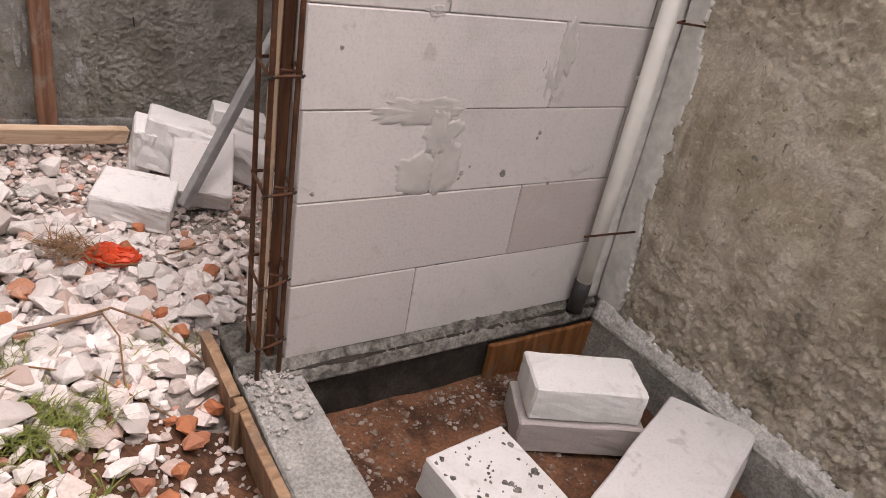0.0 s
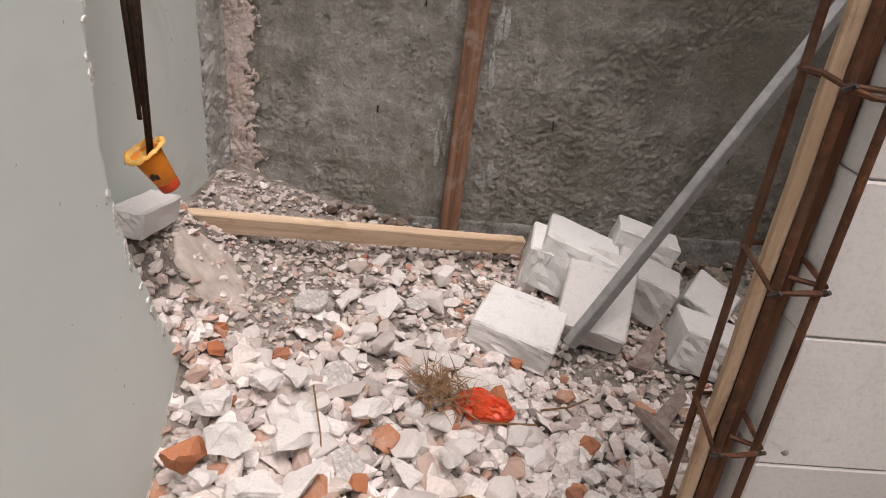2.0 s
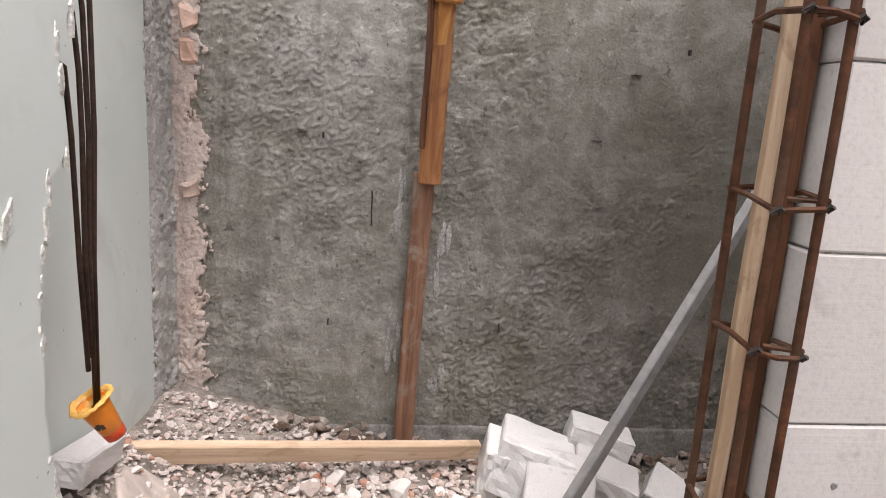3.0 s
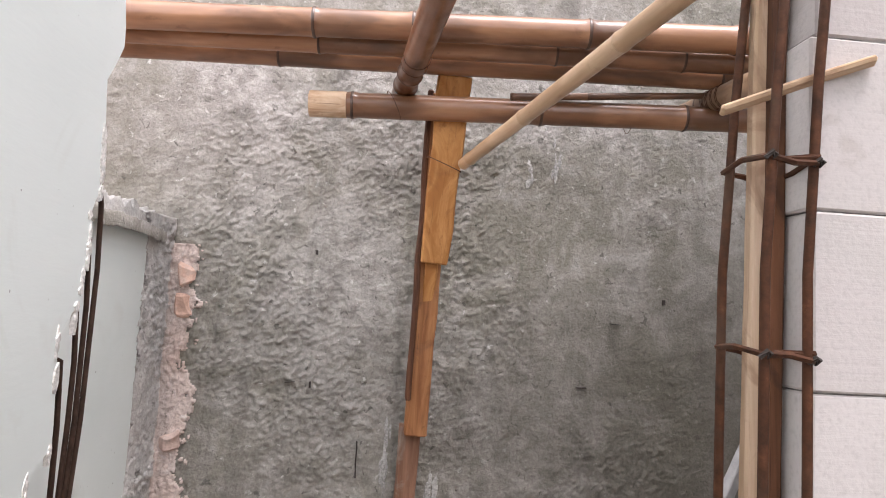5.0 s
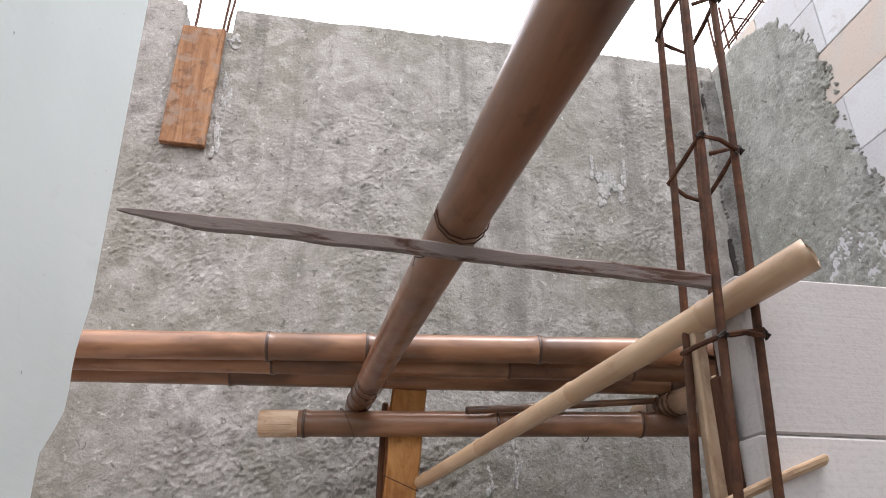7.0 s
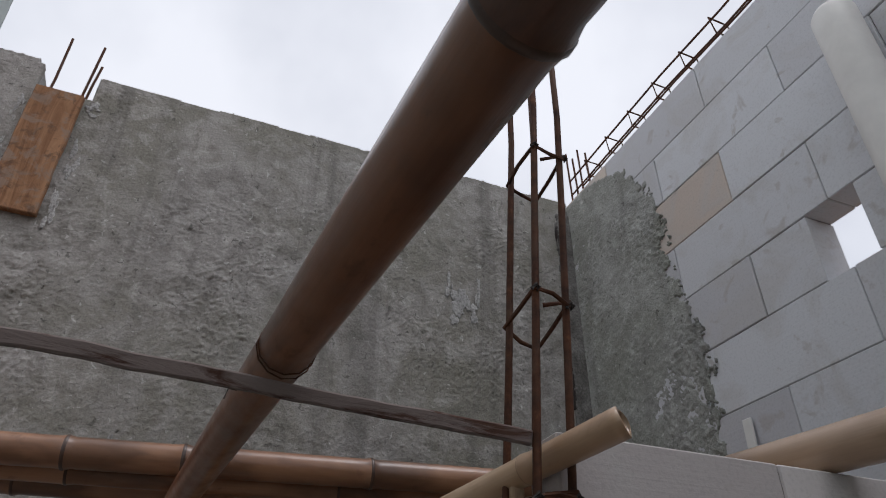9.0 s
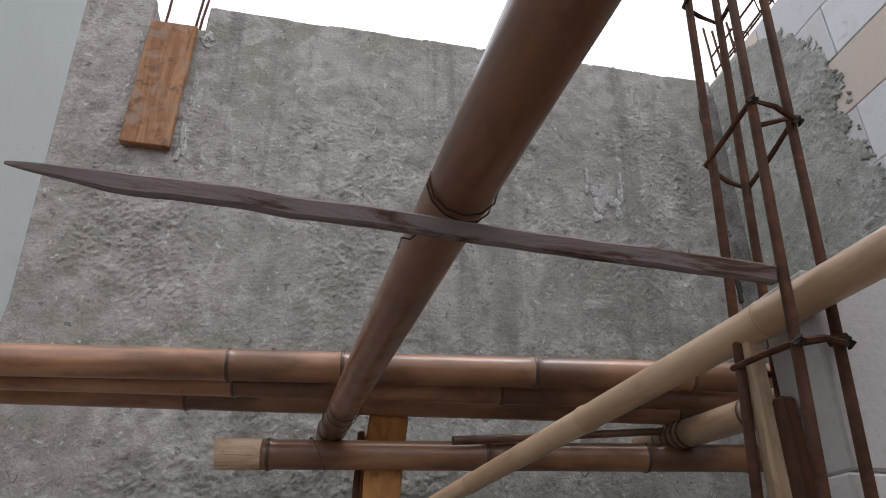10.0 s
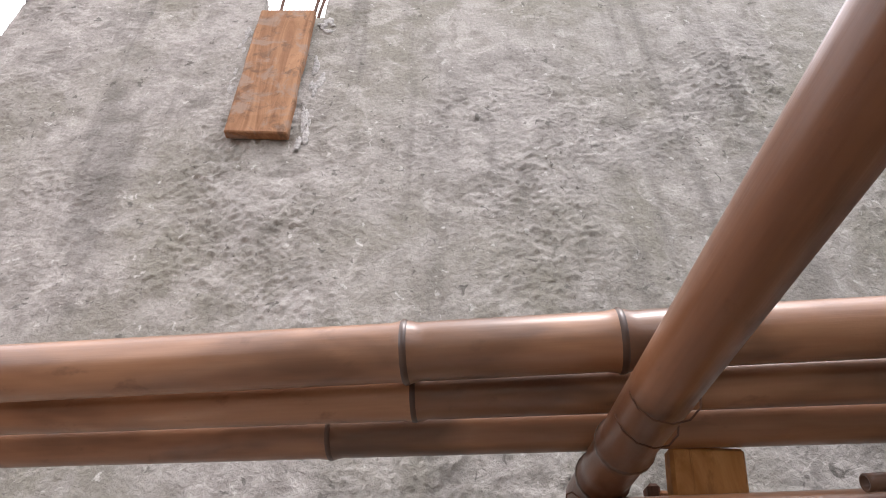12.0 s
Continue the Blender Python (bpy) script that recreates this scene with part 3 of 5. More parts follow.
left_wall = empty("wall_west", pose(LX, 0, 0), "smooth pale grey plastered wall with a broken ragged end", "wall", kind="structure")
TO_L = Matrix.Translation((-LX, 0, 0))
ragged = []
for (y0, z0), (y1, z1) in zip(EDGE, EDGE[1:]):
    steps = max(1, int((z1 - z0) / 0.025)) if z1 < 2.1 else 3
    for k in range(steps):
        f = k / steps
        y, z = y0 + (y1 - y0) * f, z0 + (z1 - z0) * f
        wob = 0.007 * fbm(Vector((3.3, y * 40, z * 40))) if z < 1.95 else 0.0012 * fbm(Vector((1, 1, z * 9)))
        ragged.append((y + wob, z))
ragged.append(EDGE[-1])
skin = [Vector((LX, -2.6, -0.2))] + [Vector((LX, y, z)) for y, z in ragged] + [Vector((LX, -2.6, 3.9))]
part("plaster_face", slab(skin, Vector((-0.014, 0, 0))), M_SMOOTH, left_wall, m=TO_L)
core = [Vector((LX - 0.0142, -2.6, -0.2))] + [Vector((LX - 0.0142, y - 0.006 - 0.008 * abs(fbm(Vector((9, y * 30, z * 30)))), z)) for y, z in ragged] + [Vector((LX - 0.0142, -2.6, 3.9))]
part("wall_core", slab(core, Vector((-0.085, 0, 0))), M_MORTAR, left_wall, m=TO_L)

bm = bmesh.new()
rng = random.Random(9)
for k in range(70):
    z = rng.choice((rng.uniform(0.35, 0.8), rng.uniform(0.95, 1.25), rng.uniform(1.3, 1.7)))
    y = next(e for e in ragged if e[1] >= z)[0]
    w, h, lift = rng.uniform(0.003, 0.009), rng.uniform(0.006, 0.022), rng.uniform(0.001, 0.003)
    ring = [bm.verts.new((LX + lift, y - 0.004 + w * math.cos(a) * rng.uniform(0.6, 1.2), z + h * math.sin(a) * rng.uniform(0.6, 1.2))) for a in (0, 1.1, 2.0, 3.1, 4.1, 5.2)]
    low = [bm.verts.new((LX - 0.004, v.co.y * 0.999, v.co.z)) for v in ring]
    bm.faces.new(ring)
    for i in range(6):
        bm.faces.new((ring[(i + 1) % 6], ring[i], low[i], low[(i + 1) % 6]))
bmesh.ops.recalc_face_normals(bm, faces=bm.faces[:])
part("chipped_rim", bm, M_RIM, left_wall, "pale crumbling plaster chips on the broken edge", TO_L)
bm = slab([Vector((LX + 0.003, 1.605, 1.125)), Vector((LX + 0.003, 1.612, 1.12)), Vector((LX + 0.003, 1.632, 1.15)), Vector((LX + 0.003, 1.634, 1.172)), Vector((LX + 0.003, 1.622, 1.158)), Vector((LX + 0.003, 1.612, 1.15))], Vector((-0.005, 0, 0)))
part("plaster_splash", bm, M_RIM, left_wall, "white plaster splash", TO_L)

# short return wall beyond the broken end
return_wall = empty("wall_return", pose(-0.52, 2.3, 0), "smooth grey plastered wall stub with a rough mortar top", "wall", kind="structure")
TO_RET = Matrix.Translation((0.52, -2.3, 0))
part("plaster_face", box(-0.62, -0.52, 1.55, 2.60, -0.1, 1.62, 0.006, 0.002, 6), M_SMOOTH, return_wall, m=TO_RET)
bm = sheet((-0.66, 1.55, 1.615), (0, 1.17, 0), (0.16, 0, 0.0), 90, 14, (0, 0, 1), 0.028)
part("mortar_top", bm, M_FAR, return_wall, m=TO_RET, smooth=True)
bm = sheet((-0.522, 2.575, 0.30), (0.030, 0.15, 0), (0, 0, 1.36), 34, 270, (0.9, -0.4, 0), 0.016,
           lambda a, c: a > 0.10 + 0.22 * fbm(Vector((5, 3, c * 26))))
part("broken_edge", bm, M_EDGE, return_wall, "crumbling grey mortar at the wall junction", TO_RET, True)
bm = sheet((-0.520, 2.10, 1.595), (0, 0.63, 0), (-0.02, 0, 0.09), 110, 18, (0.9, 0, 0.2), 0.012,
           lambda a, c: c < 0.75 + 0.35 * fbm(Vector((8, a * 14, 2))))
part("mortar_lip", bm, M_EDGE, return_wall, "rough mortar lip along the top", TO_RET, True)
# broken render with a few exposed bricks in the far corner
bm = sheet((-0.515, FAR_Y - 0.010, 0.42), (0.14, 0, 0), (0, 0, 1.17), 36, 250, (0, -1, 0), 0.011,
           lambda a, b: a < 0.66 + 0.20 * fbm(Vector((7, 2, b * 9))) + 0.22 * fbm(Vector((a * 7, 2, b * 46))))
part("broken_render", bm, M_STRIP, far_wall, "pale pinkish broken render", TO_FAR, True)
rng = random.Random(4)
for k, (z, h) in enumerate(((1.395, 0.06), (1.475, 0.055), (1.02, 0.05))):
    bm = box(-0.478 + rng.uniform(0, 0.02), -0.425 + rng.uniform(-0.012, 0.02), FAR_Y - 0.025, FAR_Y + 0.03, z, z + h, 0.008, 0.022, 6, k)
    part("brick", bm, M_PALEBRICK, far_wall, m=TO_FAR)

# concrete column edge in the far right corner, its shade put into the grey
bm = sheet((1.42, FAR_Y - 0.014, 1.0), (0.08, 0, 0), (0, 0, 2.45), 16, 300, (0, -1, 0), 0.009,
           lambda a, c: a > 0.16 + 0.12 * fbm(Vector((3, 3, c * 40))))
part("corner_strip", bm, M_CORNER, far_wall, "concrete column edge in the corner, shade in its dark grey", TO_FAR, True)

# plain walls that close the yard behind the camera
back = empty("wall_south", pose(0, -2.6, 0), "plain grey plastered wall behind the yard", "wall", kind="structure")
part("plaster_face", box(LX - 0.1, RX + 0.12, -2.72, -2.602, -0.3, 2.6, 0.004), M_SMOOTH, back, m=Matrix.Translation((0, 2.6, 0)))

# ---- partition of aerated blocks ----
AY0, AY1 = 1.435, 1.508
AX, AZ, CH = 0.540, 0.214, 0.1938
partition = empty("wall_partition", pose(AX, AY0, AZ), "white aerated concrete block wall, unplastered, thin joints", "wall", kind="structure")
TO_P = Matrix.Translation((-AX, -AY0, -AZ))
part("mortar_bed", box(AX + 0.006, RX + 0.01, AY0 + 0.0025, AY1 - 0.004, AZ, AZ + 9 * CH - 0.01, 0.002), M_JOINT, partition, m=TO_P)
JOINTS = [[AX, 0.851, 1.41], [AX, 1.118], [AX, 0.85, 1.40], [AX, 1.14], [AX, 0.83, 1.40], [AX, 1.10], [AX, 0.84, 1.41], [AX, 1.12], [AX, 0.90]]
rng = random.Random(11)
for c, xs in enumerate(JOINTS):
    z0, z1 = AZ + CH * c, AZ + CH * (c + 1)
    ends = xs + [RX + 0.004]
    for a, b in zip(ends, ends[1:]):
        push = rng.uniform(-0.0025, 0.002)
        left = a + rng.uniform(-0.004, 0.004) if a == AX else a
        bm = box(left + 0.0009, b - 0.0009, AY0 + push * 0.5, AY1 + push, z0 + 0.0008, z1 - 0.0012, 0.0024)
        for v in bm.verts:
            v.co += Vector(noise.noise_vector(v.co * 9)) * 0.0016
        part("block", bm, M_AACDIRTY if (c, a) == (1, 1.118) else M_AAC, partition, m=TO_P)


def smear(name, outline, y, parent, back, label=""):
    """A thin crust of mortar on a wall face looking along -y: an uneven blob inside an outline of (x, z, rx, rz)."""
    cx, cz, rx, rz, seed = outline
    bm = bmesh.new()
    centre = bm.verts.new((cx, y - 0.003, cz))
    rings = []
    for r in (0.35, 0.65, 0.88, 1.0):
        ring = []
        for k in range(54):
            a = 2 * math.pi * k / 54
            w = 1 + 0.18 * noise.noise(Vector((math.cos(a) * 16, math.sin(a) * 16, seed))) + 0.45 * noise.noise(Vector((math.cos(a) * 1.6, math.sin(a) * 1.6, seed))) + 0.25 * noise.noise(Vector((math.cos(a) * 5, math.sin(a) * 5, seed)))
            d = 0.0 if r == 1.0 else 0.0012 + 0.0012 * noise.noise(Vector((math.cos(a) * 3 * r, math.sin(a) * 3 * r, seed + 5)))
            ring.append(bm.verts.new((cx + math.cos(a) * rx * r * w, y - d + (0.004 if r == 1.0 else 0), cz + math.sin(a) * rz * r * w)))
        rings.append(ring)
    for k in range(54):
        bm.faces.new((centre, rings[0][k], rings[0][(k + 1) % 54]))
    for r0, r1 in zip(rings, rings[1:]):
        for k in range(54):
            bm.faces.new((r0[k], r1[k], r1[(k + 1) % 54], r0[(k + 1) % 54]))
    bmesh.ops.recalc_face_normals(bm, faces=bm.faces[:])
    return part(name, bm, M_SMEAR if parent is partition else M_LIME, parent, label, back, True)


for o in ((0.80, 0.79, 0.12, 0.034, 1.0), (0.86, 0.74, 0.05, 0.05, 2.0), (0.81, 0.655, 0.06, 0.05, 3.0), (0.88, 0.67, 0.05, 0.07, 8.0), (1.155, 0.93, 0.028, 0.08, 4.0), (1.125, 0.86, 0.034, 0.06, 5.0), (0.80, 0.992, 0.028, 0.012, 6.0), (0.83, 1.05, 0.03, 0.05, 9.0)):
    smear("mortar_smear", o, AY0 + 0.0005, partition, TO_P, "grey mortar smear")
rng = random.Random(8)
for x, z, s in ((1.135, 0.735, 0.006), (1.13, 0.722, 0.004), (1.05, 0.637, 0.009), (0.93, 0.645, 0.006), (0.925, 0.632, 0.004), (0.95, 0.66, 0.003), (0.575, 0.622, 0.006), (0.61, 0.915, 0.006), (1.20, 0.60, 0.006)):
    bm = bmesh.new()
    bmesh.ops.create_icosphere(bm, subdivisions=2, radius=1)
    for v in bm.verts:
        v.co = Vector((x + v.co.x * s * (1 + 0.5 * noise.noise(v.co * 2 + Vector((x * 50, 0, 0)))), AY0 + 0.0005 + v.co.y * 0.0018, z + v.co.z * s * (1 + 0.6 * noise.noise(v.co * 2 + Vector((0, z * 50, 0))))))
    part("dark_spot", bm, M_JOINT, partition, "", TO_P, True)
# strip of render filling the corner behind the waste pipe
bm = sheet((1.40, AY0 - 0.006, AZ), (0.11, 0, 0), (0, 0, 1.6), 12, 150, (0, -1, 0), 0.016, lambda a, b: a > 0.28 + 0.3 * fbm(Vector((2, 2, b * 40))))
part("corner_mortar", bm, M_DRYSTRIP, partition, m=TO_P, smooth=True)

# ---- ground beams ----
beam_a = empty("ground_beam", pose(1.0, 1.54, 0), "grey concrete ground beam under the block wall", "ground beam", kind="structure")
TO_B = Matrix.Translation((-1.0, -1.54, 0))
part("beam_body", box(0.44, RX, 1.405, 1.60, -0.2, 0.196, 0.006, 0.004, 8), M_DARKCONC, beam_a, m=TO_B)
bm = sheet((0.44, 1.398, 0.193), (RX - 0.44, 0, 0), (0, 0.215, 0.010), 160, 30, (0, 0, 1), 0.012)
part("mortar_bedding", bm, M_BEDDING, beam_a, m=TO_B, smooth=True)
bm = sheet((0.50, 1.393, 0.168), (RX - 0.50, 0, 0), (0, 0.046, 0.050), 190, 12, (0, -0.7, 0.7), 0.016)
part("mortar_fillet", bm, M_BEDDING, beam_a, "crumbly grey mortar under the lowest blocks", TO_B, True)
part("formwork_board", box(1.10, 1.475, 1.386, 1.402, 0.0, 0.150, 0.003, 0.003, 3), M_FORM2, beam_a, "wet brown formwork board", TO_B)
beam_b = empty("ground_beam", pose(0.5, 0.2, 0), "grey concrete ground beam with rough top beside the pit", "ground beam", kind="structure")
TO_B2 = Matrix.Translation((-0.5, -0.2, 0))
part("beam_body", box(0.436, 0.572, -2.58, 1.40, -0.2, 0.190, 0.007, 0.005, 30), M_CONC, beam_b, m=TO_B2)
bm = sheet((0.438, -2.58, 0.189), (0.132, 0, 0), (0, 4.06, 0), 18, 420, (0, 0, 1), 0.008)
part("rough_top", bm, M_CONC, beam_b, m=TO_B2, smooth=True)

rng = random.Random(5)


def board(name, p0, p1, w, t, material, label, category, roll=0.0, wear=0.002, bevel=0.003, group=""):
    """A sawn board from p0 to p1, w wide and t thick, as one thing."""
    m, n = along(p0, p1)
    bm = box(-w / 2, w / 2, -t / 2, t / 2, 0, n, 0, 0, 0)
    bmesh.ops.subdivide_edges(bm, edges=[e for e in bm.edges if abs((e.verts[0].co - e.verts[1].co).z) > n * 0.5], cuts=max(3, int(n / 0.06)))
    sharp = [e for e in bm.edges if e.calc_face_angle(0) > 0.5]
    bmesh.ops.bevel(bm, geom=sharp, offset=bevel, segments=1, affect="EDGES")
    off = Vector((p0[0] * 9, p0[1] * 7, p0[2] * 5))
    for v in bm.verts:
        v.co += Vector(noise.noise_vector(v.co * 11 + off)) * wear
    ob = part(name, bm, material, m=m @ pose(0, 0, 0, 0, 0, roll))
    return tagged(ob, label, category, group)


# formwork along the beam
ob = new("formwork_plank", mesh_of("formwork_plank", box(-0.011, 0.011, -1.75, 1.75, -0.1, 0.1, 0.003, 0.004, 24), M_FORM))
ob.matrix_basis = pose(0.422, -0.38, 0.098, 0, -3, 0)
tagged(ob, "brown plywood formwork plank against the ground beam", "formwork board")
bm = slab([Vector((0, -0.07, -0.16)), Vector((0, 0.075, -0.16)), Vector((0, 0.085, 0.085)), Vector((0, 0.03, 0.075)), Vector((0, -0.085, 0.03))], Vector((0.022, 0, 0)))
ob = part("formwork_offcut", bm, M_FORM, m=pose(0.395, 1.46, 0.165, 0, -4, 6))
tagged(ob, "short broken plywood offcut standing by the column", "formwork board")
board("wooden_peg", (0.402, 1.335, 0.02), (0.408, 1.33, 0.205), 0.034, 0.018, M_FORM, "small wooden peg bracing the formwork", "wooden peg", 20)

# crumbs of concrete on the beam and the pit floor


def rock_mesh(seed, flat=0.7):
    """Angular broken stone about 1 across."""
    r = random.Random(seed)
    bm = bmesh.new()
    for _ in range(15):
        d = Vector((r.gauss(0, 1), r.gauss(0, 1), r.gauss(0, 1))).normalized()
        bm.verts.new(Vector((d.x, d.y * r.uniform(0.7, 1.0), d.z * flat)) * r.uniform(0.42, 0.55))
    out = bmesh.ops.convex_hull(bm, input=bm.verts[:])
    bmesh.ops.delete(bm, geom=[g for g in out["geom_interior"] if isinstance(g, bmesh.types.BMVert)], context="VERTS")
    bmesh.ops.recalc_face_normals(bm, faces=bm.faces[:])
    return bm


SHAPES = []
for s in range(22):
    bm = rock_mesh(s, 0.45 + 0.03 * (s % 12))
    bm.verts.index_update()
    SHAPES.append(([v.co.copy() for v in bm.verts], [[v.index for v in f.verts] for f in bm.faces]))
    bm.free()


def scatter(name, places, material, label, category, seed):
    """Many small stones in one mesh: places are (x, y, z, size)."""
    r = random.Random(seed)
    verts, faces = [], []
    for x, y, z, s in places:
        co, fc = SHAPES[r.randrange(len(SHAPES))]
        rot = Euler((r.uniform(-0.5, 0.5), r.uniform(-0.5, 0.5), r.uniform(0, 6.28))).to_matrix()
        sx, sy = s * r.uniform(0.75, 1.35), s * r.uniform(0.75, 1.25)
        base = len(verts)
        for c in co:
            p = rot @ Vector((c.x * sx, c.y * sy, c.z * s))
            verts.append((p.x + x, p.y + y, p.z + z))
        faces += [[base + i for i in f] for f in fc]
    me = bpy.data.meshes.new(name)
    me.from_pydata(verts, [], faces)
    me.materials.append(material)
    return tagged(new(name, me), label, category, kind="stuff")


r = random.Random(21)
places = []
for _ in range(1500):
    x, y = r.uniform(-0.42, 1.1), r.uniform(0.8, 2.2)
    if x > 0.40 and y < 1.68 or x < -0.34 and y < 1.86:
        continue
    if y < 1.35 + 0.3 * max(0.0, x - 0.1) + 0.12 * fbm(Vector((x * 5, y * 5, 2))) and r.random() < 0.86:
        continue
    if x < -0.16 and y > 1.98 or abs(x - 0.33) < 0.10 and y < 1.43:
        continue
    s = r.uniform(0.04, 0.072) * (1.12 - 0.32 * (y - 1.2))
    places.append((x, y, ground_z(x, y) + s * r.uniform(0.05, 0.5), s))
for _ in range(4600):
    x, y = r.uniform(-0.52, 1.2), r.uniform(0.75, 2.66)
    if x > 0.40 and y < 1.68 or x < -0.37 and y < 1.86:
        continue
    if (x < -0.12 and y > 2.0 or y > 2.5) and r.random() < 0.9:
        continue
    if y < 1.36 + 0.3 * max(0.0, x - 0.1) and r.random() < (0.9 if x > 0.22 else 0.62):
        continue
    s = r.choice((0.022, 0.028, 0.035, 0.042, 0.05)) * (1.15 - 0.28 * (y - 1.2))
    if y > 2.1:
        s *= 0.75
    places.append((x, y, ground_z(x, y) + s * r.uniform(0.0, 0.55), max(0.014, s)))
scatter("rubble", places, M_RUB, "white and pinkish broken masonry rubble", "rubble", 1)
places = []
for _ in range(6000):
    x, y = r.uniform(-0.50, 0.85), r.uniform(1.65, 2.68)
    if r.random() > 0.45 + 0.55 * (y > 2.3 or x < -0.15):
        continue
    s = r.choice((0.012, 0.016, 0.02, 0.026, 0.034)) * (0.72 if x < -0.12 and y > 2.02 else 1.0)
    places.append((x, y, ground_z(x, y) + s * r.uniform(0.1, 0.5), s))
for _ in range(420):
    x, y = r.uniform(-0.1, 0.42), r.uniform(0.8, 1.45)
    s = r.choice((0.012, 0.018, 0.026))
    places.append((x, y, ground_z(x, y) + s * r.uniform(0.1, 0.5), s))
scatter("dull_rubble", places, M_DULLRUB, "small grey and pinkish mortar rubble by the wall", "rubble", 6)
places = [(x, y, ground_z(x, y) + 0.003, r.uniform(0.006, 0.014)) for x, y in ((r.uniform(-0.45, 1.0), r.uniform(0.8, 2.68)) for _ in range(2600)) if not (x > 0.4 and y < 1.68)]
scatter("grit", places, M_PEBBLE, "fine grey grit between the rubble", "grit", 2)
places = [(x, y, 0.198, r.choice((0.004, 0.006, 0.008, 0.012, 0.018))) for x, y in ((r.gauss(0.49, 0.035), 1.43 - abs(r.gauss(0, 0.09))) for _ in range(260)) if 0.44 < x < 0.56 and y > 0.7]
scatter("concrete_crumbs", places, M_PEBBLE, "grey concrete crumbs on the ground beam", "crumbs", 3)
places = [(x, y, ground_z(x, y) + 0.002, r.choice((0.004, 0.006, 0.008, 0.011, 0.017))) for x, y in ((r.uniform(0.585, 1.45), r.uniform(0.5, 1.39)) for _ in range(3000)) if r.random() < 0.22 + 0.78 * (abs(x - 0.6) < 0.18 or y > 1.25)]
scatter("pit_gravel", places, M_MUDGRIT, "small grey stones on the soil", "gravel", 4)

# muddy lumps, their dark tone filling in the shade below the ledge
places = [(x, 2.66 + 0.02 * math.sin(x * 9) + r.uniform(-0.05, 0.05), ground_z(x, 2.66) + r.uniform(0.0, 0.03), r.choice((0.02, 0.03, 0.045))) for x in (r.uniform(-0.2, 1.4) for _ in range(330))]
scatter("wall_foot_lumps", places, M_MUDGRIT, "dark muddy lumps adding shade along the wall foot", "mortar lumps", 7)

# larger loose chunks, one object each
chunk_data = []
for s in range(7):
    bm = rock_mesh(100 + s, 0.5 + 0.06 * s)
    bmesh.ops.bevel(bm, geom=bm.edges[:], offset=0.02, segments=1, affect="EDGES")
    chunk_data.append(mesh_of("masonry_chunk", bm, M_CHUNK))
r = random.Random(33)
n_chunks = 0
while n_chunks < 230:
    x, y = r.uniform(-0.30, 0.42), r.uniform(0.95, 2.45)
    if x > 0.34 and y < 1.66 or (x > 0.2 and y > 2.1) or (x < -0.12 and y > 2.0) or abs(x + 0.25) + abs(y - 1.66) < 0.16 or (x > 0.22 and y < 1.42) or (y < 1.38 and r.random() < 0.85):
        continue
    s = r.choice((0.035, 0.042, 0.05, 0.06, 0.085)) * r.uniform(0.9, 1.15)
    ob = new("masonry_chunk", chunk_data[r.randrange(7)])
    ob.matrix_basis = pose(x, y, ground_z(x, y) + s * r.uniform(0.2, 0.5), r.uniform(-28, 28), r.uniform(-28, 28), r.uniform(0, 360)) @ Matrix.Diagonal((s * r.uniform(0.9, 1.3), s, s * r.uniform(0.65, 1.0), 1))
    tagged(ob, "broken white plaster and masonry chunk among rubble", "rubble chunk", "loose rubble chunks")
    n_chunks += 1


def rugged(name, seed, flat, material):
    """A larger broken lump with a chipped, uneven skin, about 1 across."""
    bm = rock_mesh(seed, flat)
    bmesh.ops.subdivide_edges(bm, edges=bm.edges[:], cuts=3, use_grid_fill=True)
    for v in bm.verts:
        v.co += Vector(noise.noise_vector(v.co * 4 + Vector((seed, 0, 0)))) * 0.06 + Vector(noise.noise_vector(v.co * 13 + Vector((0, seed, 0)))) * 0.025
    return mesh_of(name, bm, material)


for k, (x, y, sx, sy, sz) in enumerate(((-0.271, 1.767, 0.10, 0.085, 0.075), (-0.205, 1.655, 0.085, 0.11, 0.08), (-0.108, 1.690, 0.11, 0.09, 0.07), (-0.055, 1.600, 0.13, 0.10, 0.07), (-0.117, 1.849, 0.075, 0.085, 0.07), (-0.179, 1.821, 0.075, 0.07, 0.06), (0.016, 1.83, 0.09, 0.07, 0.06), (-0.226, 1.593, 0.07, 0.05, 0.045), (-0.135, 1.575, 0.09, 0.075, 0.06), (0.024, 1.571, 0.085, 0.06, 0.05), (0.10, 1.70, 0.08, 0.07, 0.06), (0.19, 1.76, 0.07, 0.06, 0.05))):
    ob = new("masonry_chunk", rugged("masonry_chunk", 300 + k, 0.72, M_PALECHUNK))
    ob.matrix_basis = pose(x, y, ground_z(x, y) + 0.048 + 0.2 * sz, 9 * (k % 5) - 18, 7 * (k % 4) - 10, 67 * k) @ Matrix.Diagonal((sx, sy, sz, 1))
    tagged(ob, "large rugged white mortar lump on the rubble", "rubble chunk", "large rubble lumps")
bricks = []
for s in range(4):
    bm = rock_mesh(200 + s, 0.75)
    bmesh.ops.subdivide_edges(bm, edges=bm.edges[:], cuts=2, use_grid_fill=True)
    for v in bm.verts:
        v.co += Vector(noise.noise_vector(v.co * 6 + Vector((s, 0, 0)))) * 0.05
    bricks.append(mesh_of("brick_fragment", bm, M_BRICK))
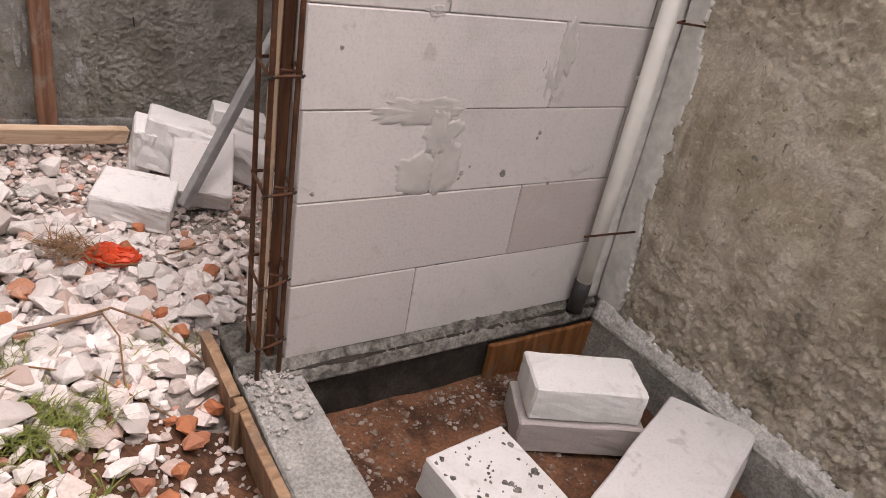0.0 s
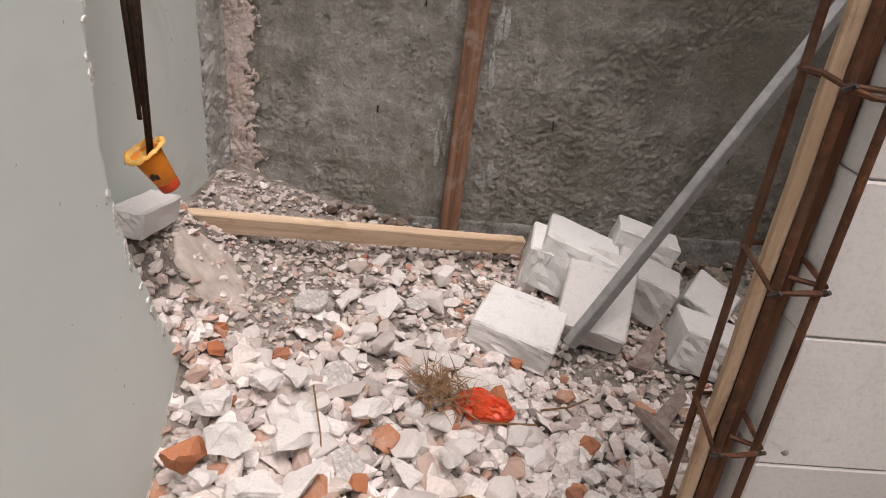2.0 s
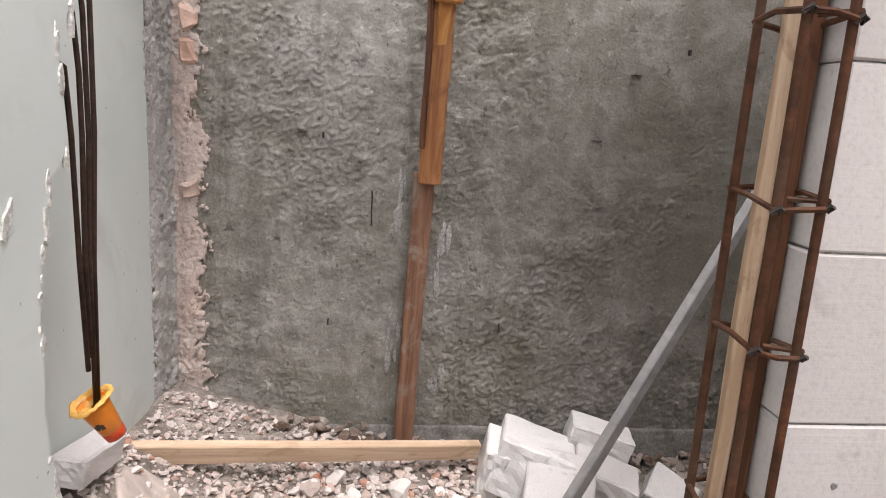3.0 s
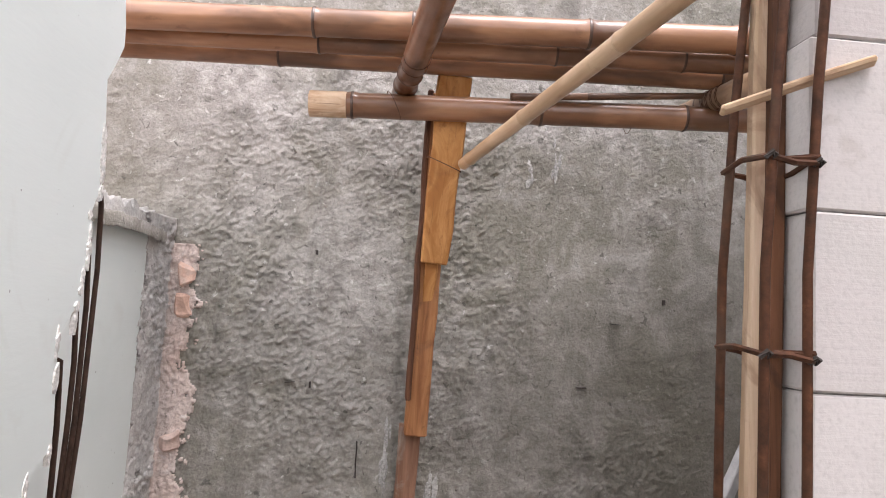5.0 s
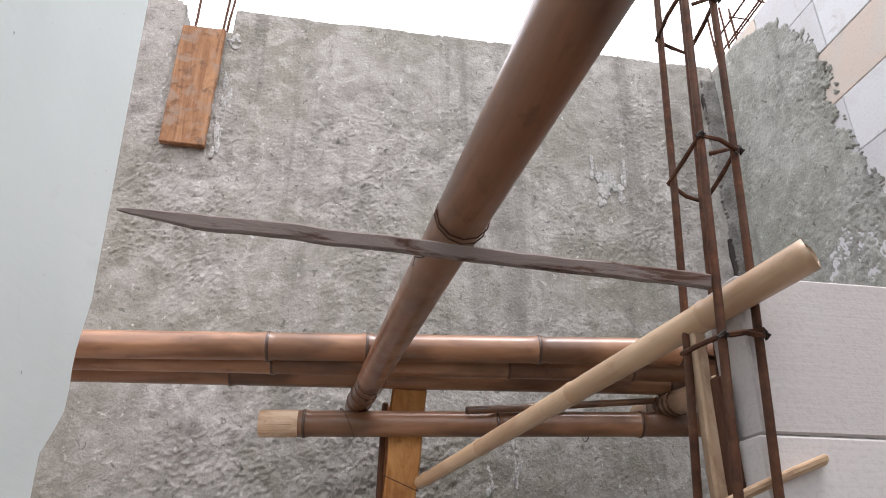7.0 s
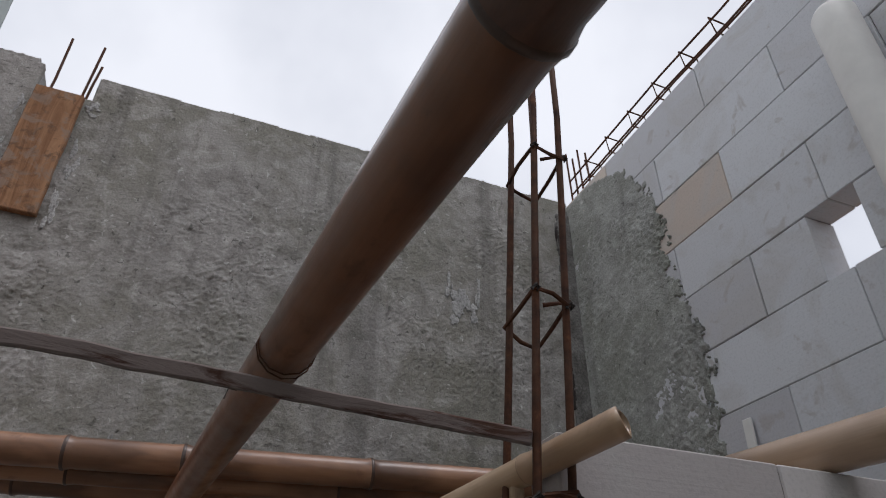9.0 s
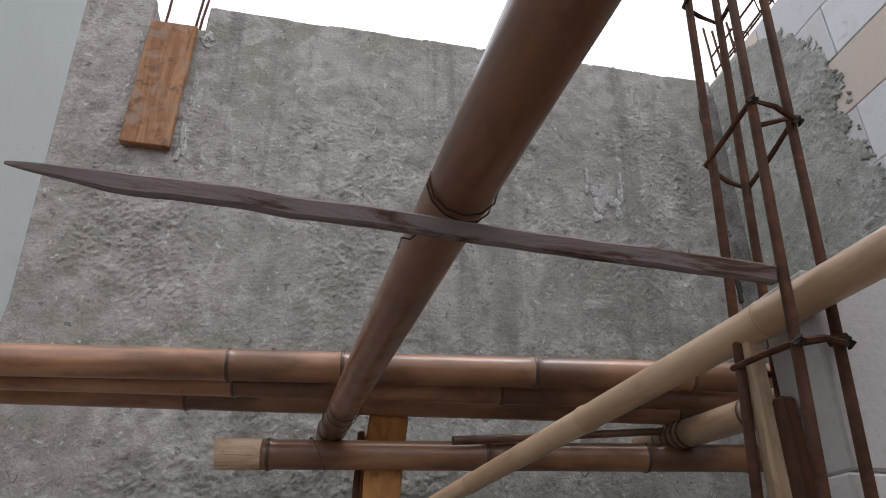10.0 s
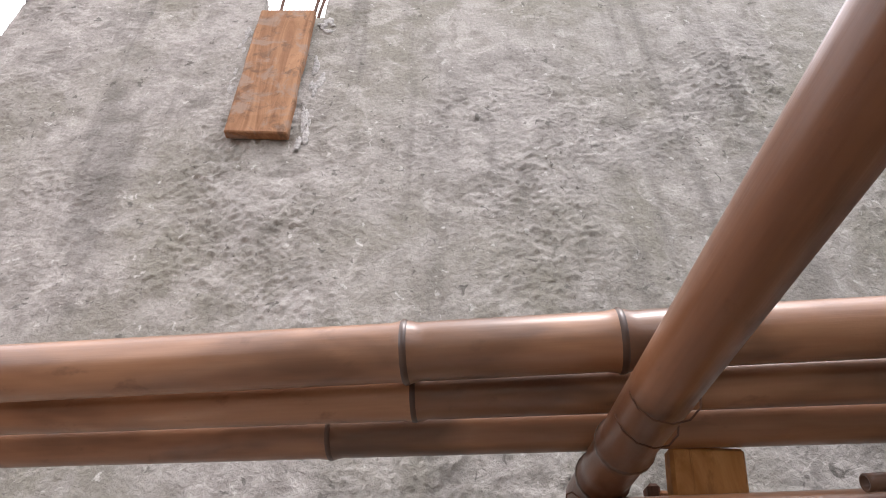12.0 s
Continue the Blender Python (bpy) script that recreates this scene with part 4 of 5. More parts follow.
for k, (x, y, s) in enumerate(((-0.283, 1.665, 0.105), (-0.183, 1.955, 0.055), (-0.300, 1.905, 0.045), (-0.305, 1.965, 0.04), (-0.245, 1.80, 0.04), (0.0, 2.19, 0.04), (0.50, 1.92, 0.06), (0.44, 1.76, 0.05), (0.02, 1.66, 0.05), (0.31, 1.30, 0.055), (0.23, 1.13, 0.06), (0.17, 1.10, 0.05), (0.02, 1.20, 0.045), (-0.1, 1.5, 0.05), (0.30, 2.02, 0.05), (0.36, 2.18, 0.045), (-0.05, 2.42, 0.04), (0.20, 1.18, 0.055), (0.27, 1.22, 0.045), (0.30, 1.12, 0.05), (0.14, 1.02, 0.06), (0.385, 1.425, 0.06), (0.307, 1.347, 0.055), (0.335, 1.33, 0.04), (0.28, 1.36, 0.035), (0.36, 1.62, 0.055), (0.33, 1.70, 0.045), (0.10, 1.30, 0.04))):
    ob = new("brick_fragment", bricks[k % 4])
    ob.matrix_basis = pose(x, y, ground_z(x, y) + s * (0.72 if s > 0.1 else 0.62), r.uniform(-20, 20), r.uniform(-20, 20), r.uniform(0, 360)) @ Matrix.Diagonal((s * 0.8, s * 0.8, s * 1.35, 1) if s > 0.1 else (s * 0.9, s, s * 1.05, 1))
    tagged(ob, "rounded orange-red brick fragment among white rubble", "brick fragment", "brick fragments")


def tile_shard(x, y, s, tilt):
    """A flat broken piece of plaster with a jagged outline."""
    q = random.Random(int(1000 * (x + 2 * y)))
    pts = [Vector((math.cos(a) * s * q.uniform(0.7, 1.15), math.sin(a) * s * q.uniform(0.6, 1.0), 0)) for a in (0.1, 0.9, 1.6, 2.4, 3.2, 4.1, 4.8, 5.6)]
    bm = slab(pts, Vector((0, 0, 0.012)))
    bmesh.ops.bevel(bm, geom=bm.edges[:], offset=0.002, segments=1, affect="EDGES")
    ob = part("plaster_shard", bm, M_MORTAR, m=pose(x, y, ground_z(x, y) + 0.022, tilt, -8, 40))
    tagged(ob, "flat pale plaster shard lying on rubble", "plaster shard", "plaster shards")


def dusty_slab(x, y, rx, ry, turn):
    """A thin sheet of fallen plaster that lies along the ground, crumbling at its edge."""
    bm = bmesh.new()
    rings = []
    for f, h in ((0.0, 0.016), (0.35, 0.017), (0.7, 0.015), (0.93, 0.012), (1.0, 0.004), (1.02, -0.01)):
        ring = []
        for k in range(48):
            a = 2 * math.pi * k / 48
            w = 1 + 0.34 * noise.noise(Vector((math.cos(a) * 1.7, math.sin(a) * 1.7, x))) + 0.10 * noise.noise(Vector((math.cos(a) * 7, math.sin(a) * 7, y)))
            u, v = f * w * rx * math.copysign(abs(math.cos(a)) ** 0.6, math.cos(a)), f * w * ry * math.copysign(abs(math.sin(a)) ** 0.6, math.sin(a))
            px, py = x + u * math.cos(turn) - v * math.sin(turn), y + u * math.sin(turn) + v * math.cos(turn)
            ring.append(bm.verts.new((px, py, ground_z(px, py) + h + 0.004 * noise.noise(Vector((px * 40, py * 40, 3))))))
        rings.append(ring)
    for ra, rc in zip(rings, rings[1:]):
        for k in range(48):
            bm.faces.new((ra[k], ra[(k + 1) % 48], rc[(k + 1) % 48], rc[k]))
    bmesh.ops.remove_doubles(bm, verts=bm.verts[:], dist=0.0001)
    bmesh.ops.recalc_face_normals(bm, faces=bm.faces[:])
    tagged(part("plaster_sheet", bm, M_SLAB, None, "", None, True), "dusty pinkish fallen plaster sheet on the rubble", "plaster sheet")


dusty_slab(-0.365, 2.125, 0.075, 0.085, 0.35)
for x, y, s, tilt in ((-0.02, 1.70, 0.05, 18), (0.10, 2.3, 0.035, 20), (-0.06, 1.93, 0.04, 25), (0.43, 2.42, 0.03, 30), (-0.16, 2.18, 0.05, 8)):
    tile_shard(x, y, s, tilt)

# crumpled red plastic and a knot of dry straw
bm = bmesh.new()
bmesh.ops.create_icosphere(bm, subdivisions=4, radius=1)
for v in bm.verts:
    c = v.co.copy()
    v.co = Vector((c.x * 0.052, c.y * 0.038, c.z * 0.024)) + Vector(noise.noise_vector(c * 2.6)) * 0.016 + Vector(noise.noise_vector(c * 7)) * 0.006
    if c.x > 0.3:
        v.co += Vector((0.03 * c.x, -0.02 * c.x, -0.006))
tagged(part("plastic_bag", bm, M_RED, m=pose(0.245, 1.945, ground_z(0.245, 1.945) + 0.042)), "crumpled torn red plastic bag on the rubble", "plastic bag")


def blades(name, x, y, n, length, material, label, category, spread, seed, up=0.8, drop=0.0):
    """A tuft of thin blades, one mesh."""
    r = random.Random(seed)
    bm = bmesh.new()
    for _ in range(n):
        bx, by = x + r.gauss(0, spread), y + r.gauss(0, spread)
        p = Vector((bx, by, ground_z(bx, by) + drop))
        d = Vector((r.gauss(0, 1), r.gauss(0, 1), 0)).normalized()
        ln, w = length * r.uniform(0.5, 1.2), r.uniform(0.0012, 0.0026)
        side = Vector((-d.y, d.x, 0)) * w
        prev = None
        for k in range(5):
            f = k / 4
            c = p + d * ln * (f * (1 - up * 0.55)) + Vector((0, 0, ln * up * (f - 0.55 * f * f)))
            a, b = bm.verts.new(c - side * (1 - 0.9 * f)), bm.verts.new(c + side * (1 - 0.9 * f))
            if prev:
                bm.faces.new((prev[0], prev[1], b, a))
            prev = (a, b)
    return tagged(part(name, bm, material), label, category, kind="stuff")


blades("dry_straw", 0.165, 1.955, 170, 0.085, M_STRAW, "clump of dry brown straw on rubble", "straw", 0.032, 5, 0.35, 0.05)
for k, (x, y, n) in enumerate(((0.066, 1.36, 150), (0.03, 1.33, 150), (0.10, 1.33, 110), (0.0, 1.40, 90), (0.024, 1.54, 70), (-0.01, 1.50, 60), (0.309, 1.57, 45), (0.28, 1.54, 30), (0.16, 1.38, 50), (-0.08, 1.30, 140), (0.10, 1.15, 160), (0.0, 1.12, 160))):
    blades("grass_tuft", x, y, n, 0.10, M_GRASS, "small green grass tuft between rubble stones", "grass", 0.03, 40 + k, 0.7, 0.005)


def twig(points, radius, label="thin dry twig lying on the rubble"):
    tagged(part("twig", tube(points, radius, 5), M_STRAW), label, "twig", "twigs")


def over(x, y, h=0.03):
    return (x, y, ground_z(x, y) + h)


board("wooden_strip", over(-0.17, 1.50, 0.035), over(0.20, 1.66, 0.06), 0.012, 0.008, M_GREYWOOD, "thin weathered wooden strip on the rubble", "wooden strip", 80)
twig([over(0.10, 1.60, 0.06), over(0.22, 1.66, 0.07), over(0.30, 1.62, 0.05), over(0.38, 1.52, 0.03)], 0.003)
twig([over(0.20, 1.66, 0.06), over(0.22, 1.55, 0.06), over(0.21, 1.42, 0.02)], 0.0022)
twig([over(0.12, 1.97, 0.05), over(0.25, 1.88, 0.05), over(0.38, 1.93, 0.05)], 0.0025)
twig([over(0.40, 2.0, 0.03), over(0.47, 2.02, 0.05), over(0.53, 2.08, 0.04)], 0.0025)
twig([over(-0.1, 1.36, 0.03), over(0.05, 1.47, 0.05), over(0.16, 1.45, 0.04), over(0.3, 1.37, 0.02)], 0.002)
twig([over(-0.05, 1.68, 0.0), over(-0.06, 1.73, 0.05), over(-0.085, 1.80, 0.09)], 0.0018)

# ---- loose aerated blocks ----


def aac_block(x, y, z, sx, sy, sz, rx, ry, rz, label, seed):
    bm = box(-sx / 2, sx / 2, -sy / 2, sy / 2, -sz / 2, sz / 2, 0.005, 0.0, 6, seed)
    off = Vector((seed * 5.1, seed * 2.3, 0))
    for v in bm.verts:
        near = max(abs(v.co.x) / sx, abs(v.co.y) / sy, abs(v.co.z) / sz)
        v.co += Vector(noise.noise_vector(v.co * 22 + off)) * (0.003 if near < 0.499 else 0.0026) + Vector(noise.noise_vector(v.co * 75 + off)) * 0.0016
        if v.co.y < -sy * 0.46 and seed < 10:
            v.co.y += 0.004 * noise.noise(v.co * 55 + off) + 0.005 * noise.noise(v.co * 130 + off)
    ob = part("aerated_block", bm, M_AACDIRTY if seed == 10 else M_LOOSE, m=pose(x, y, z, rx, ry, rz))
    return tagged(ob, label, "concrete block", "loose aerated blocks")


aac_block(0.372, 2.285, 0.232, 0.22, 0.20, 0.088, 4, 8, -20, "broken white aerated block lying on rubble", 1)
aac_block(0.552, 2.56, 0.297, 0.22, 0.20, 0.17, -4, 16, -14, "white aerated block leaning in the pile", 2)
aac_block(0.44, 2.57, 0.29, 0.07, 0.16, 0.17, 5, 12, -10, "narrow aerated block offcut in the pile", 3)
aac_block(0.595, 2.40, 0.275, 0.19, 0.27, 0.08, 30, 6, -14, "white aerated slab leaning on the block pile", 4)
aac_block(0.775, 2.63, 0.345, 0.19, 0.11, 0.085, 0, 14, -10, "aerated block on top of the pile by the wall", 5)
aac_block(0.745, 2.50, 0.265, 0.19, 0.15, 0.13, 0, 16, -20, "white aerated block in the pile", 6)
aac_block(0.955, 2.50, 0.225, 0.14, 0.15, 0.075, 14, 24, -30, "chipped aerated block piece beside the pile", 7)
aac_block(0.895, 2.33, 0.19, 0.18, 0.16, 0.12, -4, 14, -8, "white aerated block beside the column", 8)
aac_block(-0.475, 2.06, 0.585, 0.07, 0.165, 0.058, -9, 6, -6, "aerated block end lying at the wall stub", 9)
aac_block(1.180, 1.125, 0.098, 0.31, 0.155, 0.092, 1, -1, -27, "dirty aerated block on soil, lower of two", 10)
aac_block(1.182, 1.128, 0.193, 0.28, 0.145, 0.094, 0, 0, -26, "white aerated block stacked on another", 11)
aac_block(1.175, 0.825, 0.128, 0.60, 0.215, 0.10, -6, -2, 21, "long white aerated block leaning in the pit", 12)
spotted = aac_block(0.855, 0.80, 0.105, 0.22, 0.60, 0.10, 6, 3, 8, "mortar-spotted aerated block in the pit", 13)
r = random.Random(77)
bm = bmesh.new()
for k in range(150):
    size = r.choice((0.002, 0.003, 0.004, 0.006, 0.009))
    cx, cy = r.uniform(-0.10, 0.10), r.uniform(-0.16, 0.285)
    ring = [bm.verts.new((cx + size * r.uniform(0.5, 1.4) * math.cos(a), cy + size * r.uniform(0.5, 1.4) * math.sin(a), 0.0490)) for a in (0.0, 0.8, 1.6, 2.4, 3.2, 4.0, 4.8, 5.6)]
    peak = bm.verts.new((cx, cy, 0.0535 + 0.15 * size))
    for q in range(8):
        bm.faces.new((ring[q], ring[(q + 1) % 8], peak))
tagged(part("mortar_spots", bm, M_BEDDING, spotted), "grey mortar spots", kind="stuff")
for k, (x, y, w) in enumerate(((0.73, 2.31, -18), (0.72, 2.08, -30), (0.94, 2.20, 40), (0.69, 1.99, 60))):
    bm = slab([Vector((-0.03, -0.08, 0)), Vector((0.02, -0.075, 0)), Vector((0.035, 0.06, 0)), Vector((0.01, 0.09, 0))], Vector((0, 0, 0.016)))
    tagged(part("board_offcut", bm, M_GREYWOOD, m=pose(x, y, ground_z(x, y) + 0.035, 24, 10, w)), "small split board offcut on rubble", "board offcut", "board offcuts")
for k in range(6):
    x, y = 1.3 + 0.04 * k, 0.62 + 0.13 * (k % 4)
    ob = new("masonry_chunk", chunk_data[k])
    ob.matrix_basis = pose(x + 0.02, y + 0.3, ground_z(x, y) + 0.02, 20 * k, 11 * k, 50 * k) @ Matrix.Diagonal((0.06, 0.08, 0.05, 1))
    tagged(ob, "grey mortar lump on soil by the wall", "rubble chunk", "mortar lumps")

# ---- timber at the far wall ----
board("lying_plank", (-0.535, 2.28, 0.474), (0.40, 2.60, 0.318), 0.055, 0.028, M_PINE, "pale pine batten lying on the rubble", "wooden plank", 15)
post = empty("timber_post", pose(0.20, 2.69, 0.25), "red-brown rough timber post propped against the wall", "post")
back_m = Matrix.Translation((-0.20, -2.69, -0.25))
for name, p0, p1, w, t, mat, lab in (("lower_post", (0.176, 2.690, 0.24), (0.203, 2.668, 1.12), 0.058, 0.045, M_REDWOOD, "dark mortar-stained lower post"),
                                      ("upper_post", (0.216, 2.645, 1.10), (0.232, 2.535, 2.02), 0.062, 0.040, M_POST, "orange-brown upper post"),
                                      ("splice", (0.219, 2.612, 1.33), (0.229, 2.560, 1.60), 0.034, 0.016, M_ORANGE, ""),
                                      ("bark_edge", (0.190, 2.610, 1.20), (0.196, 2.530, 2.03), 0.016, 0.030, M_STAINED, "dark bark edge of the post"),
                                      ("cleat", (0.232, 2.555, 1.565), (0.252, 2.488, 2.062), 0.092, 0.030, M_ORANGE, "bright orange-brown board nailed to the post")):
    m, n = along(p0, p1)
    bm = box(-w / 2, w / 2, -t / 2, t / 2, 0, n, 0, 0, 0)
    bmesh.ops.subdivide_edges(bm, edges=[e for e in bm.edges if abs((e.verts[0].co - e.verts[1].co).z) > n * 0.5], cuts=10)
    bmesh.ops.bevel(bm, geom=[e for e in bm.edges if e.calc_face_angle(0) > 0.5], offset=0.004, segments=1, affect="EDGES")
    for v in bm.verts:
        if name == "cleat":
            v.co.x = v.co.x * (0.80 + 0.20 * v.co.z / n) + 0.006 * (v.co.z / n)
        v.co += Vector(noise.noise_vector(v.co * 9 + Vector(p0) * 5)) * 0.005
    part(name, bm, mat, post, lab, back_m @ m)
wire = [(0.196, 2.545, 1.850), (0.200, 2.498, 1.842), (0.245, 2.486, 1.822), (0.286, 2.490, 1.806), (0.290, 2.540, 1.815), (0.240, 2.566, 1.84), (0.196, 2.545, 1.850)]
tagged(part("wire_tie", tube(wire, 0.0013, 5), M_RUST), "thin wire wound round the board on the post", "wire tie", "wire ties")
# board cast into the top of the far wall
ob = board("wall_board", (-0.505, 2.712, 2.90), (-0.512, 2.705, 3.40), 0.148, 0.024, M_BOARD, "orange-brown weathered board fixed high on the wall", "board", 0, 0.005)
for k, dx in enumerate((-0.056, 0.045, 0.06)):
    tagged(part("starter_bar", tube([(-0.51 + dx, 2.76, 3.3), (-0.51 + dx + 0.005, 2.76, 3.5), (-0.505 + dx * 1.1, 2.765, 3.72 - 0.1 * (k == 2))], 0.005, 6), M_RUST), "rusty starter bar rising from the wall top", "rebar", "starter bars")
# mortar round the board and thin lime smears
rng = random.Random(29)
for o in ((-0.61, 3.30, 0.02, 0.06, 1.5), (-0.40, 3.16, 0.022, 0.09, 2.5), (-0.41, 2.96, 0.02, 0.07, 3.5), (-0.61, 3.12, 0.016, 0.05, 4.5), (0.985, 2.90, 0.06, 0.085, 5.5), (0.935, 2.98, 0.014, 0.07, 6.5), (1.05, 2.97, 0.014, 0.06, 17.5), (-0.40, 3.38, 0.03, 0.03, 7.5), (0.13, 0.62, 0.022, 0.10, 8.5), (0.275, 0.50, 0.03, 0.06, 9.5), (0.27, 0.85, 0.022, 0.12, 10.5), (0.14, 1.0, 0.018, 0.12, 11.5), (-0.10, 2.20, 0.03, 0.05, 12.5), (-0.055, 2.24, 0.015, 0.05, 13.5), (0.52, 1.86, 0.012, 0.05, 14.5), (0.60, 1.92, 0.014, 0.06, 15.5)):
    for k in range(9):
        far = rng.random() ** 0.5
        turn = rng.uniform(0, 6.28)
        size = rng.uniform(0.18, 0.42)
        bit = (o[0] + o[2] * far * math.cos(turn), o[1] + o[3] * far * math.sin(turn), o[2] * size, o[3] * size * 0.9, o[4] + 3.3 * k)
        smear("mortar_smear", bit, FAR_Y - 0.002, far_wall, TO_FAR)

# small slots and cracks in the render
for k, (x, z, w, h) in enumerate(((0.06, 1.011, 0.004, 0.10), (-0.081, 1.213, 0.004, 0.016), (-0.058, 0.665, 0.004, 0.02), (0.701, 1.241, 0.03, 0.0025), (1.002, 0.604, 0.006, 0.02), (-0.089, 1.593, 0.008, 0.012), (-0.14, 1.22, 0.03, 0.002), (0.80, 1.43, 0.03, 0.002), (0.46, 0.66, 0.004, 0.03), (0.95, 1.5, 0.006, 0.016), (1.432, 2.64, 0.022, 0.16), (1.436, 3.33, 0.014, 0.10), (1.43, 2.45, 0.010, 0.08))):
    bm = box(x - w / 2, x + w / 2, FAR_Y - 0.012, FAR_Y + 0.01, z - h / 2, z + h / 2, 0, 0.006, 4, k)
    part("crack", bm, M_WIRE, far_wall, "", TO_FAR)

# leaning grey square tube
board("steel_tube", (0.497, 2.229, 0.225), (1.26, 2.48, 1.52), 0.036, 0.026, M_ALU, "dull grey square steel tube leaning over the blocks", "steel tube", 30, 0.0004)

# ---- reinforcement column ----
CAGE = [(0.472, 1.408), (0.523, 1.417), (0.533, 1.517), (0.481, 1.506)]
column = empty("rebar_column", pose(0.505, 1.45, 0.15), "rusty rebar column cage with stirrups at the wall end", "rebar cage")
TO_C = Matrix.Translation((-0.505, -1.45, -0.15))


def lean(z):
    return 0.075 * min(1.0, max(0.0, (z - 1.58) / 1.0)) ** 0.9 - 0.004 * max(0.0, 1.0 - z)


def bar_line(x, y, seed):
    return [(x + lean(z) + 0.004 * noise.noise(Vector((seed, 0, z * 1.3))), y + 0.004 * noise.noise(Vector((0, seed, z * 1.3))), z) for z in (0.10, 0.3, 0.5, 0.7, 0.9, 1.1, 1.3, 1.5, 1.7, 1.8, 1.9, 2.0, 2.1, 2.3, 2.5, 2.8)]


for k, (x, y) in enumerate(CAGE):
    part("bar", tube(bar_line(x, y, k * 3.1), 0.0053, 8), M_RUST, column, "", TO_C, True)
rng = random.Random(3)
for z in (0.29, 0.443, 0.64, 0.867, 1.075, 1.232, 1.411, 1.615, 1.87, 2.126, 2.40, 2.67):
    tilt = rng.uniform(-0.012, 0.012)
    mid = Vector((0.502 + lean(z), 1.462, z))
    ring = [Vector((x + lean(z), y, z + d)) for (x, y), d in zip(CAGE, (tilt, 0.0, -tilt, 0.006))]
    ring = [p + (p - mid).normalized() * 0.007 for p in ring]
    pts = [ring[1], ring[0], ring[3], ring[2], ring[1] + Vector((0.001, 0.001, 0.008)), ring[1] + Vector((-0.03, 0.02, 0.006))]
    bent = [pts[0]]
    for p, q in zip(pts[:4], pts[1:5]):
        half_way = (p + q) / 2
        bent += [half_way + (half_way - mid).normalized() * rng.uniform(0.0, 0.005) + Vector((0, 0, rng.uniform(-0.004, 0.004))), q]
    pts = bent + [pts[5]]
    link = part("stirrup", tube(pts, 0.0034, 6), M_RUST, column, "", TO_C)
    for p in (ring[1], ring[0]):
        part("tie_knot", tube([p + Vector((-0.005, 0.0, -0.003)), p + Vector((0.001, -0.003, 0.004)), p + Vector((0.004, 0.002, -0.002)), p + Vector((0.006, -0.002, 0.003))], 0.0030, 5), M_WIRE, link)
board("formwork_batten", (0.501, 1.500, 0.19), (0.518, 1.500, 1.905), 0.018, 0.017, M_BATTEN, "pale pine batten standing against the block wall end", "wooden batten", 0, 0.0015)
board("stained_strip", (0.5225, 1.487, 0.19), (0.5310, 1.487, 1.84), 0.018, 0.020, M_STAINED, "rust-stained dark wooden strip between batten and blocks", "wooden batten", 0, 0.0010)
board("split_bamboo", (0.438, 1.440, 1.672), (0.606, 1.424, 1.738), 0.015, 0.008, M_CUT, "split bamboo stick pushed through the cage", "bamboo stick", 60)
m, n = along((-0.182, 1.428, 1.972), (0.500, 1.415, 1.935))
bm = box(-0.0085, 0.0085, -0.006, 0.006, 0, n)
bmesh.ops.subdivide_edges(bm, edges=[e for e in bm.edges if abs((e.verts[0].co - e.verts[1].co).z) > n * 0.5], cuts=40)
bmesh.ops.bevel(bm, geom=[e for e in bm.edges if e.calc_face_angle(0) > 0.5], offset=0.002, segments=1, affect="EDGES")
for v in bm.verts:
    tip = min(1.0, 0.22 + v.co.z / 0.11)
    v.co = Vector((v.co.x * tip + 0.004 * (1 - tip), v.co.y * tip, v.co.z)) + Vector(noise.noise_vector(v.co * 25)) * 0.0022
stick = part("spacer_stick", bm, M_CRUST, m=m @ pose(0, 0, 0, 0, 0, 12))
tagged(stick, "pointed mortar-crusted wooden stick tied under the bamboo", "wooden stick")

# hanging bars with a cup on their ends
hang = empty("hanging_bars", pose(-0.375, 1.87, 1.5), "bundle of dark rusty bars hanging from broken wall", "rebar")
TO_H = Matrix.Translation((0.375, -1.87, -1.5))
for a in (((-0.374, 1.86, 1.628), (-0.374, 1.895, 1.62), (-0.374, 1.912, 1.585), (-0.375, 1.926, 1.48), (-0.376, 1.922, 1.235), (-0.382, 1.912, 1.03), (-0.390, 1.918, 0.755)),
          ((-0.377, 1.85, 1.545), (-0.377, 1.885, 1.535), (-0.377, 1.903, 1.42), (-0.377, 1.903, 1.235), (-0.384, 1.900, 1.03), (-0.391, 1.911, 0.765)),
          ((-0.378, 1.83, 1.43), (-0.378, 1.868, 1.42), (-0.378, 1.882, 1.33), (-0.378, 1.882, 1.235), (-0.385, 1.886, 1.03), (-0.392, 1.907, 0.86)),
          ((-0.380, 1.80, 1.345), (-0.380, 1.838, 1.335), (-0.380, 1.850, 1.235), (-0.386, 1.868, 1.03), (-0.393, 1.895, 0.84))):
    part("bar", tube(a, 0.0043, 7), M_DARKBAR, hang, "", TO_H, True)
cup = empty("plastic_cup", pose(-0.384, 1.915, 0.750, 14, -24, 0) @ Matrix.Scale(0.90, 4), "orange plastic drink cup stuck on bar ends", "cup")


